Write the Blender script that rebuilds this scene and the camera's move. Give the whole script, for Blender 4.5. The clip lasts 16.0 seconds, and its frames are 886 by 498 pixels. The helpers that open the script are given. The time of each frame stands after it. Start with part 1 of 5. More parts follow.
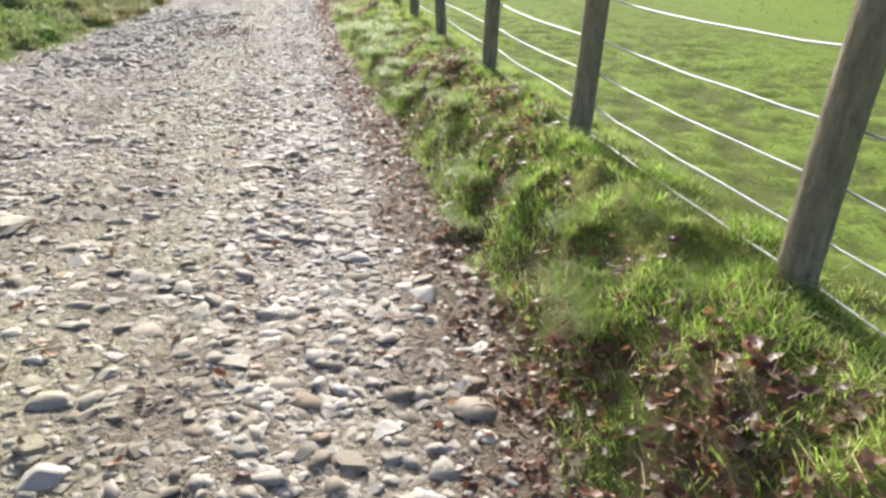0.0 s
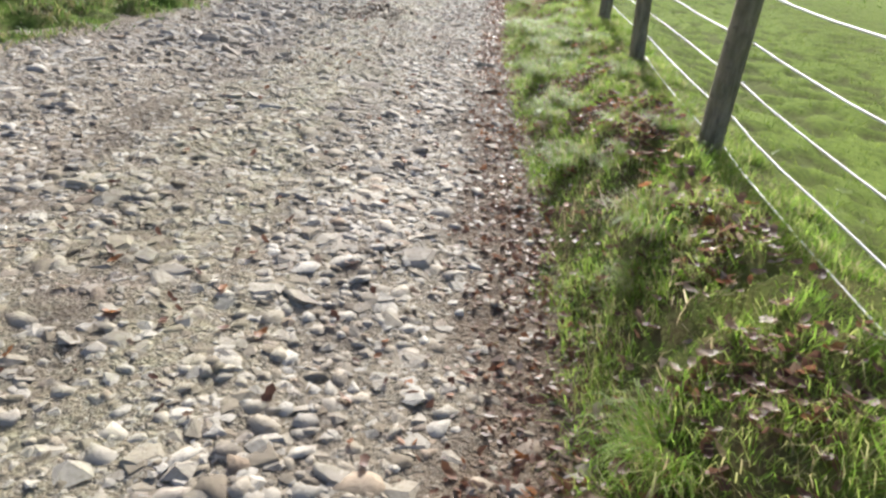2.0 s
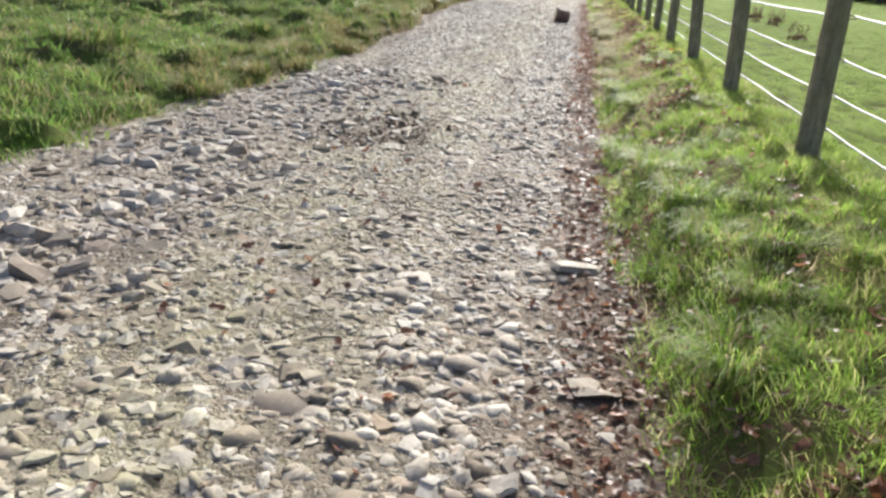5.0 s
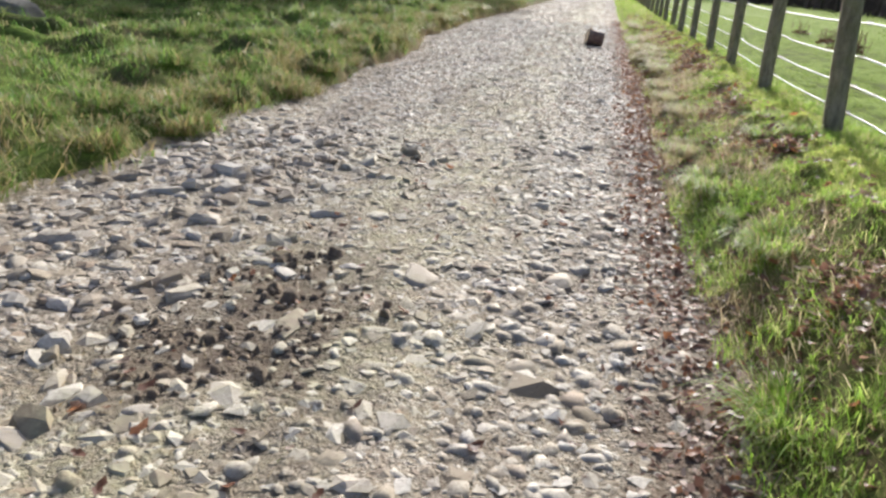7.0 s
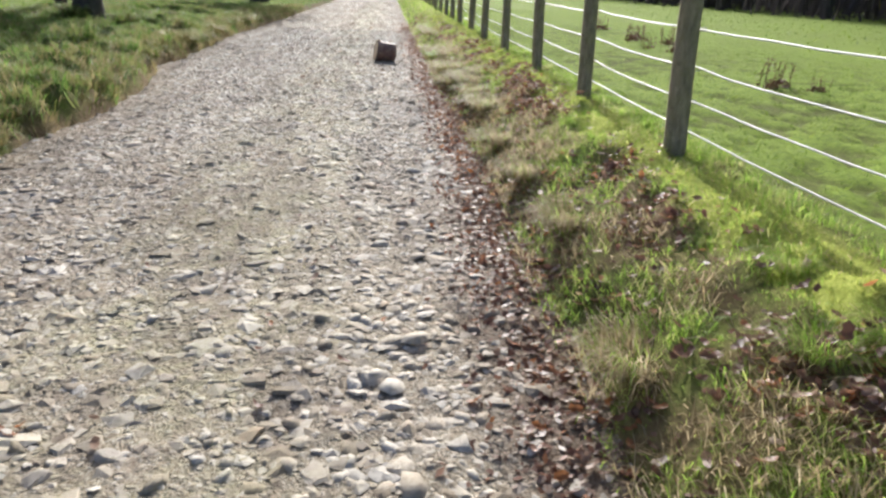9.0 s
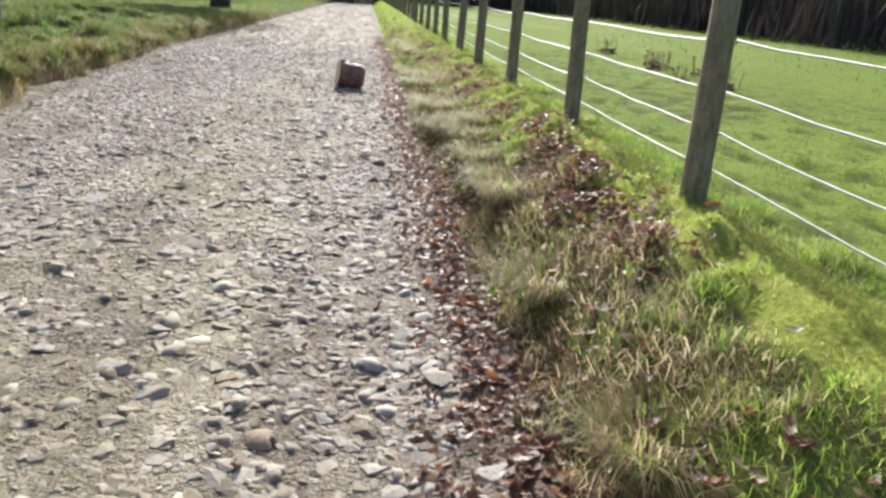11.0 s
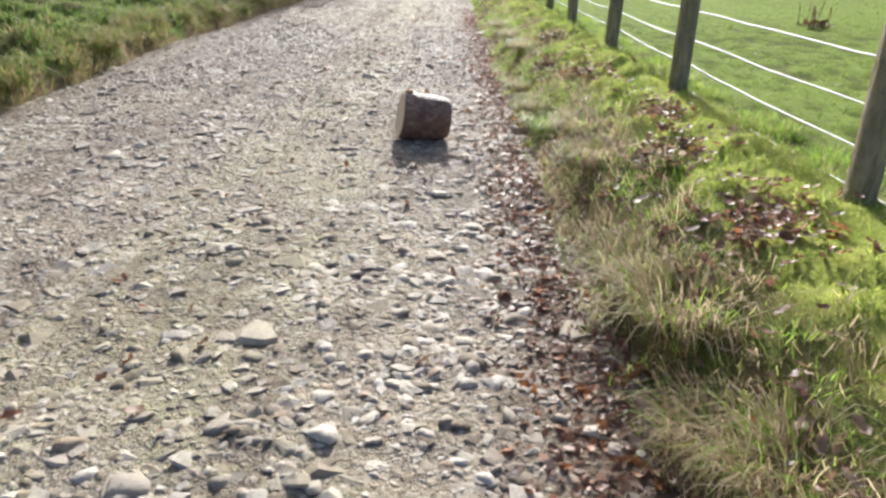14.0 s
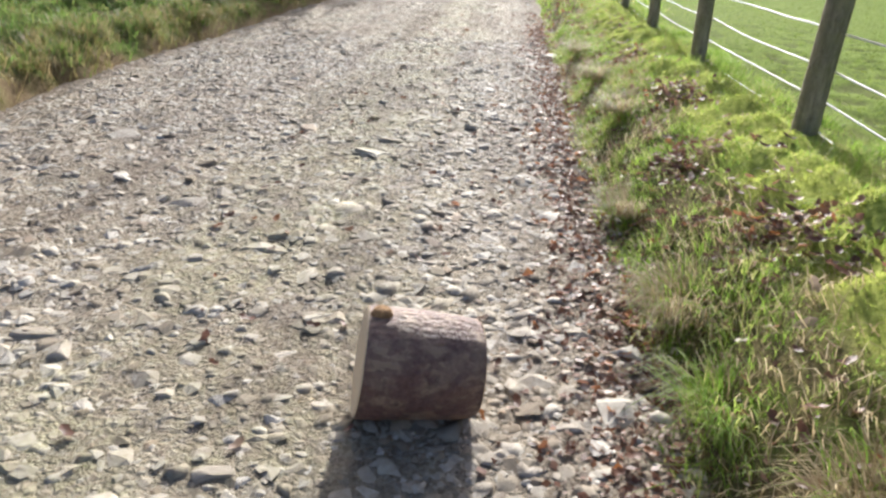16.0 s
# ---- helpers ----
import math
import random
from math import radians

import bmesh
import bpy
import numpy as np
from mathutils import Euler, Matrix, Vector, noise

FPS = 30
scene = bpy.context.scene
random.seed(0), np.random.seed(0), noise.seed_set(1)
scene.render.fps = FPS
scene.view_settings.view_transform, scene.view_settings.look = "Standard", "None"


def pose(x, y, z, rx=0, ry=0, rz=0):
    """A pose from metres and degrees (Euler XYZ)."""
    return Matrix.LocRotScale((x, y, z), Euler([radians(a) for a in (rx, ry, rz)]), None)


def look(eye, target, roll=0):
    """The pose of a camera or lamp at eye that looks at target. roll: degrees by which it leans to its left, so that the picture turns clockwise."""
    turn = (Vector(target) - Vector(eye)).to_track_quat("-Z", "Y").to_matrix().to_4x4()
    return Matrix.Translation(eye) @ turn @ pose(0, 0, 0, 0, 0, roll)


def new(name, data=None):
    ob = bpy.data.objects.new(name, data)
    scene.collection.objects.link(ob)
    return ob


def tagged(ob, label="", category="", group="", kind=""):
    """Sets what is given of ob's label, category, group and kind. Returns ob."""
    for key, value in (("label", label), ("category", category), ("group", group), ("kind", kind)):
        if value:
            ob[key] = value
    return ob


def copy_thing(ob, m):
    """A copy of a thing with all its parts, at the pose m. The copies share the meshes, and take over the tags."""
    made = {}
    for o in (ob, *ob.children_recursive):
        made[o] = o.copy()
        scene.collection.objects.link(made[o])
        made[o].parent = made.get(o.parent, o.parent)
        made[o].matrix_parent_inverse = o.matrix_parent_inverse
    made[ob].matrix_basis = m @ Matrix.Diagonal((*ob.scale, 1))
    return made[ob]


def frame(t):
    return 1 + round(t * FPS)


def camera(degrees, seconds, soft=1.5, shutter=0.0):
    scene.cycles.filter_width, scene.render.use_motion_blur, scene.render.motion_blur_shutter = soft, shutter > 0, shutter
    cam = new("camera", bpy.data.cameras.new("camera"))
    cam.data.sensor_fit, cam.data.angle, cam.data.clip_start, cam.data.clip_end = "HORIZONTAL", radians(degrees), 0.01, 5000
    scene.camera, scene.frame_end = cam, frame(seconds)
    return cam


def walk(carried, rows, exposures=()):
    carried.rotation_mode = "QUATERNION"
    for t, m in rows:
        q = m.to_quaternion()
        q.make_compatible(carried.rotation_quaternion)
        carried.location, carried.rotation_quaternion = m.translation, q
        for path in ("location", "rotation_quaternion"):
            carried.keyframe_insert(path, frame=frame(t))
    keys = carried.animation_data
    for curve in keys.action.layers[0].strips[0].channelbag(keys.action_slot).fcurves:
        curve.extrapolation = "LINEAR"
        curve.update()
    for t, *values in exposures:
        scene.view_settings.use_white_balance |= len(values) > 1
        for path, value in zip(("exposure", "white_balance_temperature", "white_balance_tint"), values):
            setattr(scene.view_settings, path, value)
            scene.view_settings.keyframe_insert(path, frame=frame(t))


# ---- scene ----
cam = camera(62.9, 16.0, soft=2.65)
PATH = [
    (0, (0.075, 0.089, 1.459), (0.421, 1.898, 0.679), 2.3),
    (0.5, (0.207, 0.685, 1.454), (0.584, 2.479, 0.654), 3.5),
    (1, (0.306, 1.315, 1.456), (0.394, 3.162, 0.692), 5.5),
    (1.5, (0.39, 1.905, 1.457), (0.442, 3.736, 0.653), 4.9),
    (2, (0.422, 2.528, 1.455), (0.36, 4.331, 0.59), 6.8),
    (2.5, (0.38, 3.13, 1.415), (0.234, 4.906, 0.507), 6.5),
    (3, (0.454, 3.771, 1.428), (0.219, 5.516, 0.479), 6.5),
    (3.5, (0.386, 4.453, 1.422), (0.109, 6.26, 0.61), 6.2),
    (4, (0.36, 5.218, 1.383), (0.118, 7.028, 0.566), 7.7),
    (4.2, (0.346, 5.48, 1.369), (0.094, 7.296, 0.57), 7.0),
    (6.3, (0.062, 8.823, 1.325), (-0.255, 10.665, 0.614), 1.1),
    (6.5, (0.033, 9.2, 1.297), (-0.323, 11.028, 0.569), 4.4),
    (7, (-0.021, 10.109, 1.309), (-0.373, 11.945, 0.598), 4.0),
    (7.5, (-0.096, 10.995, 1.307), (-0.532, 12.826, 0.629), 4.5),
    (8, (-0.066, 11.947, 1.327), (-0.323, 13.798, 0.614), 0.8),
    (8.5, (-0.079, 12.751, 1.346), (-0.17, 14.62, 0.64), 1.1),
    (9, (-0.135, 13.611, 1.383), (0.016, 15.483, 0.693), 1.8),
    (9.2, (-0.128, 13.982, 1.329), (0.076, 15.865, 0.687), 2.8),
    (11.3, (0.045, 17.212, 1.297), (0.271, 19.088, 0.641), 4.0),
    (11.5, (0.06, 17.542, 1.324), (0.265, 19.428, 0.69), 1.7),
    (12, (-0.008, 18.431, 1.369), (0.103, 20.318, 0.714), 1.5),
    (12.5, (0.012, 19.287, 1.336), (0.08, 21.171, 0.667), 0.1),
    (13, (-0.022, 20.203, 1.356), (0.029, 22.077, 0.658), 1.8),
    (13.5, (0.017, 21.03, 1.343), (0.071, 22.904, 0.646), 0.9),
    (14, (-0.024, 21.949, 1.339), (-0.03, 23.796, 0.573), 1.1),
    (14.5, (0.047, 22.843, 1.329), (0.09, 24.693, 0.571), -0.7),
    (15, (-0.025, 23.757, 1.373), (-0.021, 25.61, 0.622), 0.9),
    (15.5, (-0.026, 24.562, 1.382), (-0.088, 26.404, 0.606), 2.6),
    (16, (0.012, 25.482, 1.381), (-0.138, 27.308, 0.579), 2.0),
]
walk(cam, [(t, look(e, g, r)) for t, e, g, r in PATH], exposures=((0.0, 1.04, 6230, 8), (1.0, 0.88, 6230, 8), (2.5, 0.82, 6230, 8), (3.5, 0.88, 6230, 8), (7.5, 0.86, 6210, 9), (9.0, 0.86, 6210, 9), (12.0, 0.91, 6210, 9), (16.0, 1.0, 6210, 9)))

# ---- world, sun, exposure ----
SUN_EL, SUN_AZ = 26.0, 2.0            # degrees above the ground; degrees from +y towards +x
world = bpy.data.worlds.new("world")
scene.world = world
world.use_nodes = True
wn = world.node_tree
sky = wn.nodes.new("ShaderNodeTexSky")
sky.sky_type, sky.sun_disc = "NISHITA", False
sky.air_density, sky.dust_density, sky.ozone_density = 0.38, 2.8, 0.1
sky.sun_elevation, sky.sun_rotation = radians(SUN_EL), radians(SUN_AZ)
wn.links.new(sky.outputs[0], wn.nodes["Background"].inputs[0])
wn.nodes["Background"].inputs[1].default_value = 0.15
sun_data = bpy.data.lights.new("sun", "SUN")
sun_data.energy, sun_data.angle, sun_data.color = 3.9, radians(0.6), (1.0, 0.965, 0.91)
sun = new("sun", sun_data)
az, el = radians(SUN_AZ), radians(SUN_EL)
sun.matrix_world = look((60 * math.sin(az) * math.cos(el), 60 * math.cos(az) * math.cos(el), 60 * math.sin(el)), (0, 0, 0))


# ---- small tools ----
rng = np.random.default_rng(7)


def lattice(ix, iy, seed):
    h = (ix.astype(np.int64) * 374761393 + iy.astype(np.int64) * 668265263 + seed * 1442695041) & 0x7FFFFFFF
    h = ((h ^ (h >> 13)) * 1274126177) & 0x7FFFFFFF
    h = ((h ^ (h >> 16)) * 69069 + 12345) & 0x7FFFFFFF
    return (h ^ (h >> 11)) % 65536 / 65535.0


def value_noise(x, y, seed=0):
    """Smooth noise from 0 to 1 with features one unit across."""
    x, y = np.asarray(x, float), np.asarray(y, float)
    ix, iy = np.floor(x), np.floor(y)
    fx, fy = x - ix, y - iy
    fx, fy = fx * fx * (3 - 2 * fx), fy * fy * (3 - 2 * fy)
    a, b = lattice(ix, iy, seed), lattice(ix + 1, iy, seed)
    c, d = lattice(ix, iy + 1, seed), lattice(ix + 1, iy + 1, seed)
    return (a * (1 - fx) + b * fx) * (1 - fy) + (c * (1 - fx) + d * fx) * fy


def bumps(x, y, size, seed=0, octaves=3):
    """Fractal noise about zero, roughly -1 to 1."""
    out, amp, total = 0.0, 1.0, 0.0
    for k in range(octaves):
        out = out + amp * (value_noise(x / size * 2 ** k, y / size * 2 ** k, seed + 17 * k) - 0.5) * 2
        total += amp
        amp *= 0.5
    return out / total


def ramp(v, lo, hi):
    t = np.clip((np.asarray(v, float) - lo) / (hi - lo), 0, 1)
    return t * t * (3 - 2 * t)


def left_edge(y):
    """x of the track's grassy edge on the open side."""
    base = np.interp(y, [8.5, 10, 12, 14, 16, 17.5, 19.5, 21.5, 23.5, 25.3, 28, 31, 60], [-3.5, -3.25, -3.15, -3.02, -3.08, -2.97, -3.14, -3.15, -3.3, -3.7, -3.8, -3.98, -3.9])
    return base + 0.09 * bumps(y * 0 + 3.1, y, 1.7, 5) + 0.11 * bumps(y * 0 + 5.7, y, 0.45, 7, 2)


def right_edge(y):
    base = np.interp(y, [0, 3.5, 5, 7, 9, 11, 14, 15, 17, 20, 22, 24, 25.5, 27.5, 31, 50], [0.86, 0.89, 0.85, 0.76, 0.69, 0.63, 0.62, 0.59, 0.61, 0.68, 0.65, 0.61, 0.57, 0.64, 0.61, 0.56])
    return base + 0.06 * bumps(y * 0 + 8.3, y, 0.8, 6) + 0.03 * bumps(y * 0 + 2.3, y, 0.25, 8, 2)


def track_height(x, y):
    """The stony track: two shallow wheel ruts, a low crown and small lumps."""
    x, y = np.asarray(x, float), np.asarray(y, float)
    rut = -0.035 * np.exp(-((x + 1.75 + 0.12 * bumps(x * 0, y, 3.0, 31)) / 0.3) ** 2) - 0.02 * np.exp(-((x - 0.05) / 0.3) ** 2)
    return 0.01 + rut + 0.022 * bumps(x, y, 0.8, 11) + 0.012 * bumps(x, y, 0.16, 12, 2) + 0.007 * bumps(x, y, 0.06, 13, 1)


def ground_height(x, y):
    """Verge, fields and everything beyond; it dips below the track."""
    x, y = np.asarray(x, float), np.asarray(y, float)
    re, le = right_edge(y), left_edge(y)
    d = x - re
    fine = ramp(y, -1.2, 0.3) * (1 - ramp(y, 33, 38)) * (1 - ramp(np.abs(x), 6.5, 9.5))
    verge = -0.10 + 0.37 * ramp(d, -0.14, 0.32) + 0.19 * ramp(d, 0.15, 0.62 + 0.4 * ramp(1.57 - re, 0.7, 1.0)) - 0.12 * ramp(x, 1.7, 2.6)
    verge = verge + (0.05 * bumps(x, y, 0.5, 21) + 0.035 * bumps(x, y, 0.2, 22, 2)) * ramp(d, -0.1, 0.5) * (1 - 0.85 * ramp(x, 1.7, 2.4)) * (1 - ramp(x, 6.5, 9.5)) * ramp(y, -1.2, 0.3) * (1 - ramp(y, 36, 42)) * (1 - 0.75 * np.exp(-((x - 1.58) / 0.14) ** 2))
    verge = verge + 0.12 * np.abs(bumps(x, y, 0.2, 29, 1)) * ramp(x, 0.95, 1.15) * (1 - ramp(x, 1.42, 1.58))
    verge = verge + 0.05 * bumps(x, y, 9.0, 25, 2) * ramp(x, 2.5, 9) + ((0.008 * bumps(x, y, 0.5, 27, 2) + 0.012 * bumps(x, y, 0.2, 28, 1)) * ramp(x, 1.8, 2.6) - 0.03 * pit_mask(x, y)) * fine
    e = le - x
    bank = -0.12 + (0.19 + 0.15 * ramp(y, 15, 22)) * ramp(e, -0.15, 0.28 - 0.16 * ramp(y, 15, 22)) + 0.10 * ramp(e, 0.3, 3.0)
    bank = bank + ((0.17 + 0.09 * ramp(y, 14, 20)) * np.abs(bumps(x, y, 0.55, 23, 1)) - 0.05 + 0.06 * bumps(x, y, 0.22, 24, 2)) * ramp(e, -0.15, 0.25) * (1 - ramp(y, 36, 42)) * (1 - ramp(-x, 6.5, 12)) * ramp(y, -1.2, 0.3)
    bank = bank + 0.12 * bumps(x, y, 6.0, 26, 2) * ramp(e, 1.0, 6.0) + (0.10 * bumps(x, y, 1.6, 30, 2) + 0.07) * ramp(e, 0.2, 1.0) * (1 - ramp(-x, 9, 14)) * ramp(y, -1.2, 0.3) * (1 - ramp(y, 36, 46))
    return np.where(x > -1.2, verge, bank)


def moss_mask(x, y):
    """Where bright moss covers the verge beside the fence."""
    return (0.4 + 0.6 * ramp(y, 9, 16)) * ramp(x - 0.17 * (1 - ramp(y, 19, 22)), 0.98, 1.15) * (1 - ramp(x, 1.58, 1.75)) * ramp(bumps(x, y, 0.5, 61) + 0.3 * ramp(y, 13, 17) + 0.35 * ramp(y, 20, 22.5), -0.45, 0.0)


LEAF_PILES = ((0.9, 2.08), (1.18, 1.55), (1.01, 1.25), (1.32, 4.98), (1.26, 4.13), (1.25, 6.53), (1.11, 7.9), (1.12, 7.01), (1.28, 6.25), (1.17, 15.06), (0.98, 12.78), (1.19, 17.68),
              (1.07, 16.78), (1.07, 15.38), (1.1, 20.26), (1.2, 20.61), (1.19, 19.88), (1.12, 19.41), (1.22, 24.65), (1.25, 22.02), (1.19, 21.41), (1.16, 21.07), (1.12, 25.58),
              (1.12, 22.97), (1.11, 24.45), (1.27, 26.42), (0.91, 29.22), (1.1, 28.12), (1.15, 30.51), (1.05, 32.3))


def bare_mask(x, y):
    """Leafy hollows in the verge, where little grass grows."""
    x, y = np.asarray(x, float), np.asarray(y, float)
    out = (0.25 + 0.2 * ramp(y, 11, 15)) * ramp(bumps(x * 1.4, y * 0.8, 0.5, 62, 2), 0.1, 0.35)
    for px, py in LEAF_PILES:
        out = out + np.exp(-((x - px) / 0.13) ** 2 - ((y - py) / 0.22) ** 2)
    late = ramp(y, 12, 15)
    return np.clip(out, 0, 1) * (0.55 + 0.45 * late) * ramp(x, 0.55, 0.75) * (1 - ramp(x, 1.45 - 0.2 * late, 1.65 - 0.25 * late))


def pit_mask(x, y):
    """Hoof marks and bare scrapes in the grazed pasture."""
    return ramp(bumps(x, y * 0.8, 0.12, 82, 1) + 0.35 * bumps(x, y, 1.3, 83, 2) + 0.2 * (1 - ramp(y, 8, 13)) * (1 - ramp(x, 4.5, 6.5)) - 0.12 * ramp(y, 12, 16) + 0.35 * np.exp(-((x - 3.4) / 0.4) ** 2 - ((y - 24.2) / 0.9) ** 2), 0.14, 0.30) * ramp(x, 1.75, 2.1) * (1 - ramp(x, 4.5, 9.5)) * ramp(y, -1.2, 0.3) * (1 - ramp(y, 33, 38))


def face_mask(x, y):
    """Bare brown earth on the face of the open bank."""
    e = left_edge(y) - x
    return ramp(e, -0.3, -0.1) * (1 - ramp(e + 0.12 * bumps(x, y, 0.3, 69, 2), -0.02, 0.11)) * (0.4 + 0.6 * ramp(y, 13, 18))


def mud_mask(x, y):
    """Patches of trodden mud in the wheel rut, and a darker band of rubble near y 28."""
    patch = 1.5 * np.exp(-((x + 1.25) / 0.55) ** 2 - ((y - 12.5) / 0.8) ** 2) + 0.55 * np.exp(-((x + 1.75) / 0.45) ** 2 - ((y - 7.0) / 1.9) ** 2) + 0.5 * np.exp(-((x + 2.3) / 0.5) ** 2 - ((y - 28.3) / 1.6) ** 2)
    return np.clip(0.42 * np.exp(-((x + 1.6) / 0.45) ** 2) * ramp(bumps(x * 0.8, y * 0.5, 0.9, 64, 3), 0.0, 0.3) + patch * ramp(bumps(x, y, 0.35, 67, 3), -0.5, 0.2), 0, 1)


def foot_mask(x, y):
    """Brown, leaf-stained earth along the foot of the bank; on the open side brown earth with the bank's shade painted
    in.
    """
    near = ramp(x - right_edge(y) + 0.12 * (1 - ramp(y, 8, 12)) + 0.22 * bumps(x, y, 0.45, 65, 3), -0.48, -0.18) * (1 - 0.45 * ramp(y, 23, 27))
    open_side = ramp(left_edge(y) - x + 0.3 * bumps(x, y, 0.6, 68, 3), -0.5, -0.02) * (0.25 + 0.35 * ramp(y, 14, 19))
    return np.maximum(near, open_side)


def set_mask(ob, name, mask):
    n = len(ob.data.vertices)
    co = np.empty(n * 3)
    ob.data.vertices.foreach_get("co", co)
    co = co.reshape(-1, 3)
    ob.data.attributes.new(name, "FLOAT", "POINT").data.foreach_set("value", mask(co[:, 0], co[:, 1]).astype(np.float32))


def top_height(x, y):
    return np.maximum(track_height(x, y), ground_height(x, y))


def mesh_from(name, verts, faces, material, smooth=True):
    me = bpy.data.meshes.new(name)
    me.from_pydata(np.asarray(verts, float), [], np.asarray(faces, int))
    me.polygons.foreach_set("use_smooth", np.full(len(me.polygons), smooth))
    if material:
        me.materials.append(material)
    me.update()
    return me


def part(name, bm, material, parent=None, label="", smooth=True):
    """Link a bmesh as one mesh object, under a thing or a part."""
    me = bpy.data.meshes.new(name)
    for fc in bm.faces:
        fc.smooth = smooth
    bm.to_mesh(me)
    bm.free()
    me.materials.append(material)
    ob = new(name, me)
    ob.parent = parent
    if label:
        tagged(ob, label)
    return ob


def sheet(name, xs, ys, height, material):
    gx, gy = np.meshgrid(xs, ys)
    v = np.stack([gx, gy, height(gx, gy)], -1).reshape(-1, 3)
    n, m = len(ys), len(xs)
    i = np.arange(n * m).reshape(n, m)
    f = np.stack([i[:-1, :-1], i[:-1, 1:], i[1:, 1:], i[1:, :-1]], -1).reshape(-1, 4)
    return new(name, mesh_from(name, v, f, material))


# ---- materials ----
class Nodes:
    """A thin wrapper to write node materials in few lines."""

    def __init__(self, name):
        self.mat = bpy.data.materials.new(name)
        self.mat.use_nodes = True
        self.tree = self.mat.node_tree
        self.bsdf = self.tree.nodes["Principled BSDF"]
        self.out = self.tree.nodes["Material Output"]

    def add(self, kind, **props):
        n = self.tree.nodes.new("ShaderNode" + kind)
        for k, v in props.items():
            setattr(n, k, v)
        return n

    def link(self, a, b):
        self.tree.links.new(a, b)

    def put(self, sock, v):
        if hasattr(v, "is_output"):
            self.link(v, sock)
        else:
            sock.default_value = v

    def coords(self, scale=(1, 1, 1)):
        t = self.add("TexCoord")
        m = self.add("Mapping")
        m.inputs["Scale"].default_value = scale
        self.link(t.outputs["Object"], m.inputs[0])
        return m.outputs[0]

    def noise(self, vec, scale, detail=4.0, rough=0.6):
        n = self.add("TexNoise")
        self.link(vec, n.inputs["Vector"])
        n.inputs["Scale"].default_value, n.inputs["Detail"].default_value, n.inputs["Roughness"].default_value = scale, detail, rough
        return n.outputs[0]

    def voronoi(self, vec, scale, feature="F1"):
        n = self.add("TexVoronoi", feature=feature)
        self.link(vec, n.inputs["Vector"])
        n.inputs["Scale"].default_value = scale
        return n

    def ramp(self, v, *stops):
        n = self.add("ValToRGB")
        while len(n.color_ramp.elements) < len(stops):
            n.color_ramp.elements.new(0.5)
        for e, (p, c) in zip(n.color_ramp.elements, stops):
            e.position = p
            e.color = (c, c, c, 1) if isinstance(c, (int, float)) else (*c, 1)
        self.put(n.inputs[0], v)
        return n.outputs[0]

    def mix(self, fac, a, b, blend="MIX"):
        n = self.add("Mix", data_type="RGBA", blend_type=blend)
        self.put(n.inputs[0], fac)
        for s, v in ((n.inputs[6], a), (n.inputs[7], b)):
            self.put(s, (*v, 1) if isinstance(v, tuple) else v)
        return n.outputs[2]

    def math(self, op, a, b=0.0):
        n = self.add("Math", operation=op)
        self.put(n.inputs[0], a)
        self.put(n.inputs[1], b)
        return n.outputs[0]

    def mask(self, name):
        return self.add("Attribute", attribute_name=name).outputs["Fac"]

    def bump(self, height, strength, distance, normal=None):
        n = self.add("Bump")
        n.inputs["Strength"].default_value, n.inputs["Distance"].default_value = strength, distance
        self.put(n.inputs["Height"], height)
        if normal:
            self.link(normal, n.inputs["Normal"])
        return n.outputs[0]

    def finish(self, color, rough=0.8, normal=None, spec=0.4):
        self.put(self.bsdf.inputs["Base Color"], (*color, 1) if isinstance(color, tuple) else color)
        self.put(self.bsdf.inputs["Roughness"], rough)
        self.bsdf.inputs["Specular IOR Level"].default_value = spec
        if normal:
            self.link(normal, self.bsdf.inputs["Normal"])
        return self.mat

    def leafy(self, color, rough, through_light, spec=0.35, normal=None):
        """A thin leaf or blade that lets some light through."""
        self.finish(color, rough, normal, spec)
        t = self.add("BsdfTranslucent")
        self.put(t.inputs[0], color)
        m = self.add("MixShader")
        m.inputs[0].default_value = through_light
        self.link(self.bsdf.outputs[0], m.inputs[1])
        self.link(t.outputs[0], m.inputs[2])
        self.link(m.outputs[0], self.out.inputs[0])
        return self.mat


def olive_film(n, p, col, most):
    """A thin yellow-olive film of algae and moss in patches, strongest on the crown between the wheel lines."""
    crown = n.add("SeparateXYZ")
    n.link(p, crown.inputs[0])
    off = n.math("ABSOLUTE", n.math("ADD", crown.outputs[0], 1.0))
    spread = n.ramp(n.math("MULTIPLY", off, 0.5), (0.15, 1.0), (0.45, 0.2))
    patch = n.math("MULTIPLY", n.ramp(n.noise(p, 1.5, 6, 0.7), (0.34, 0.0), (0.56, 1.0)), n.ramp(n.noise(p, 17.0, 4, 0.7), (0.36, 0.2), (0.6, 1.0)))
    return n.mix(n.math("MULTIPLY", n.math("MULTIPLY", patch, spread), most), col, (0.42, 0.395, 0.245))


def wheel_stain(n, p, col, most):
    """Brown dirt dragged along the track by wheels, in long streaks."""
    m = n.add("Mapping")
    m.inputs["Scale"].default_value = (1.5, 0.22, 1.0)
    n.link(p, m.inputs[0])
    streak = n.math("MULTIPLY", n.ramp(n.noise(m.outputs[0], 1.6, 6, 0.65), (0.44, 0.0), (0.60, 1.0)), n.ramp(n.noise(p, 9.0, 5, 0.7), (0.38, 0.35), (0.6, 1.0)))
    return n.mix(n.math("MULTIPLY", streak, most), col, (0.15, 0.115, 0.088))


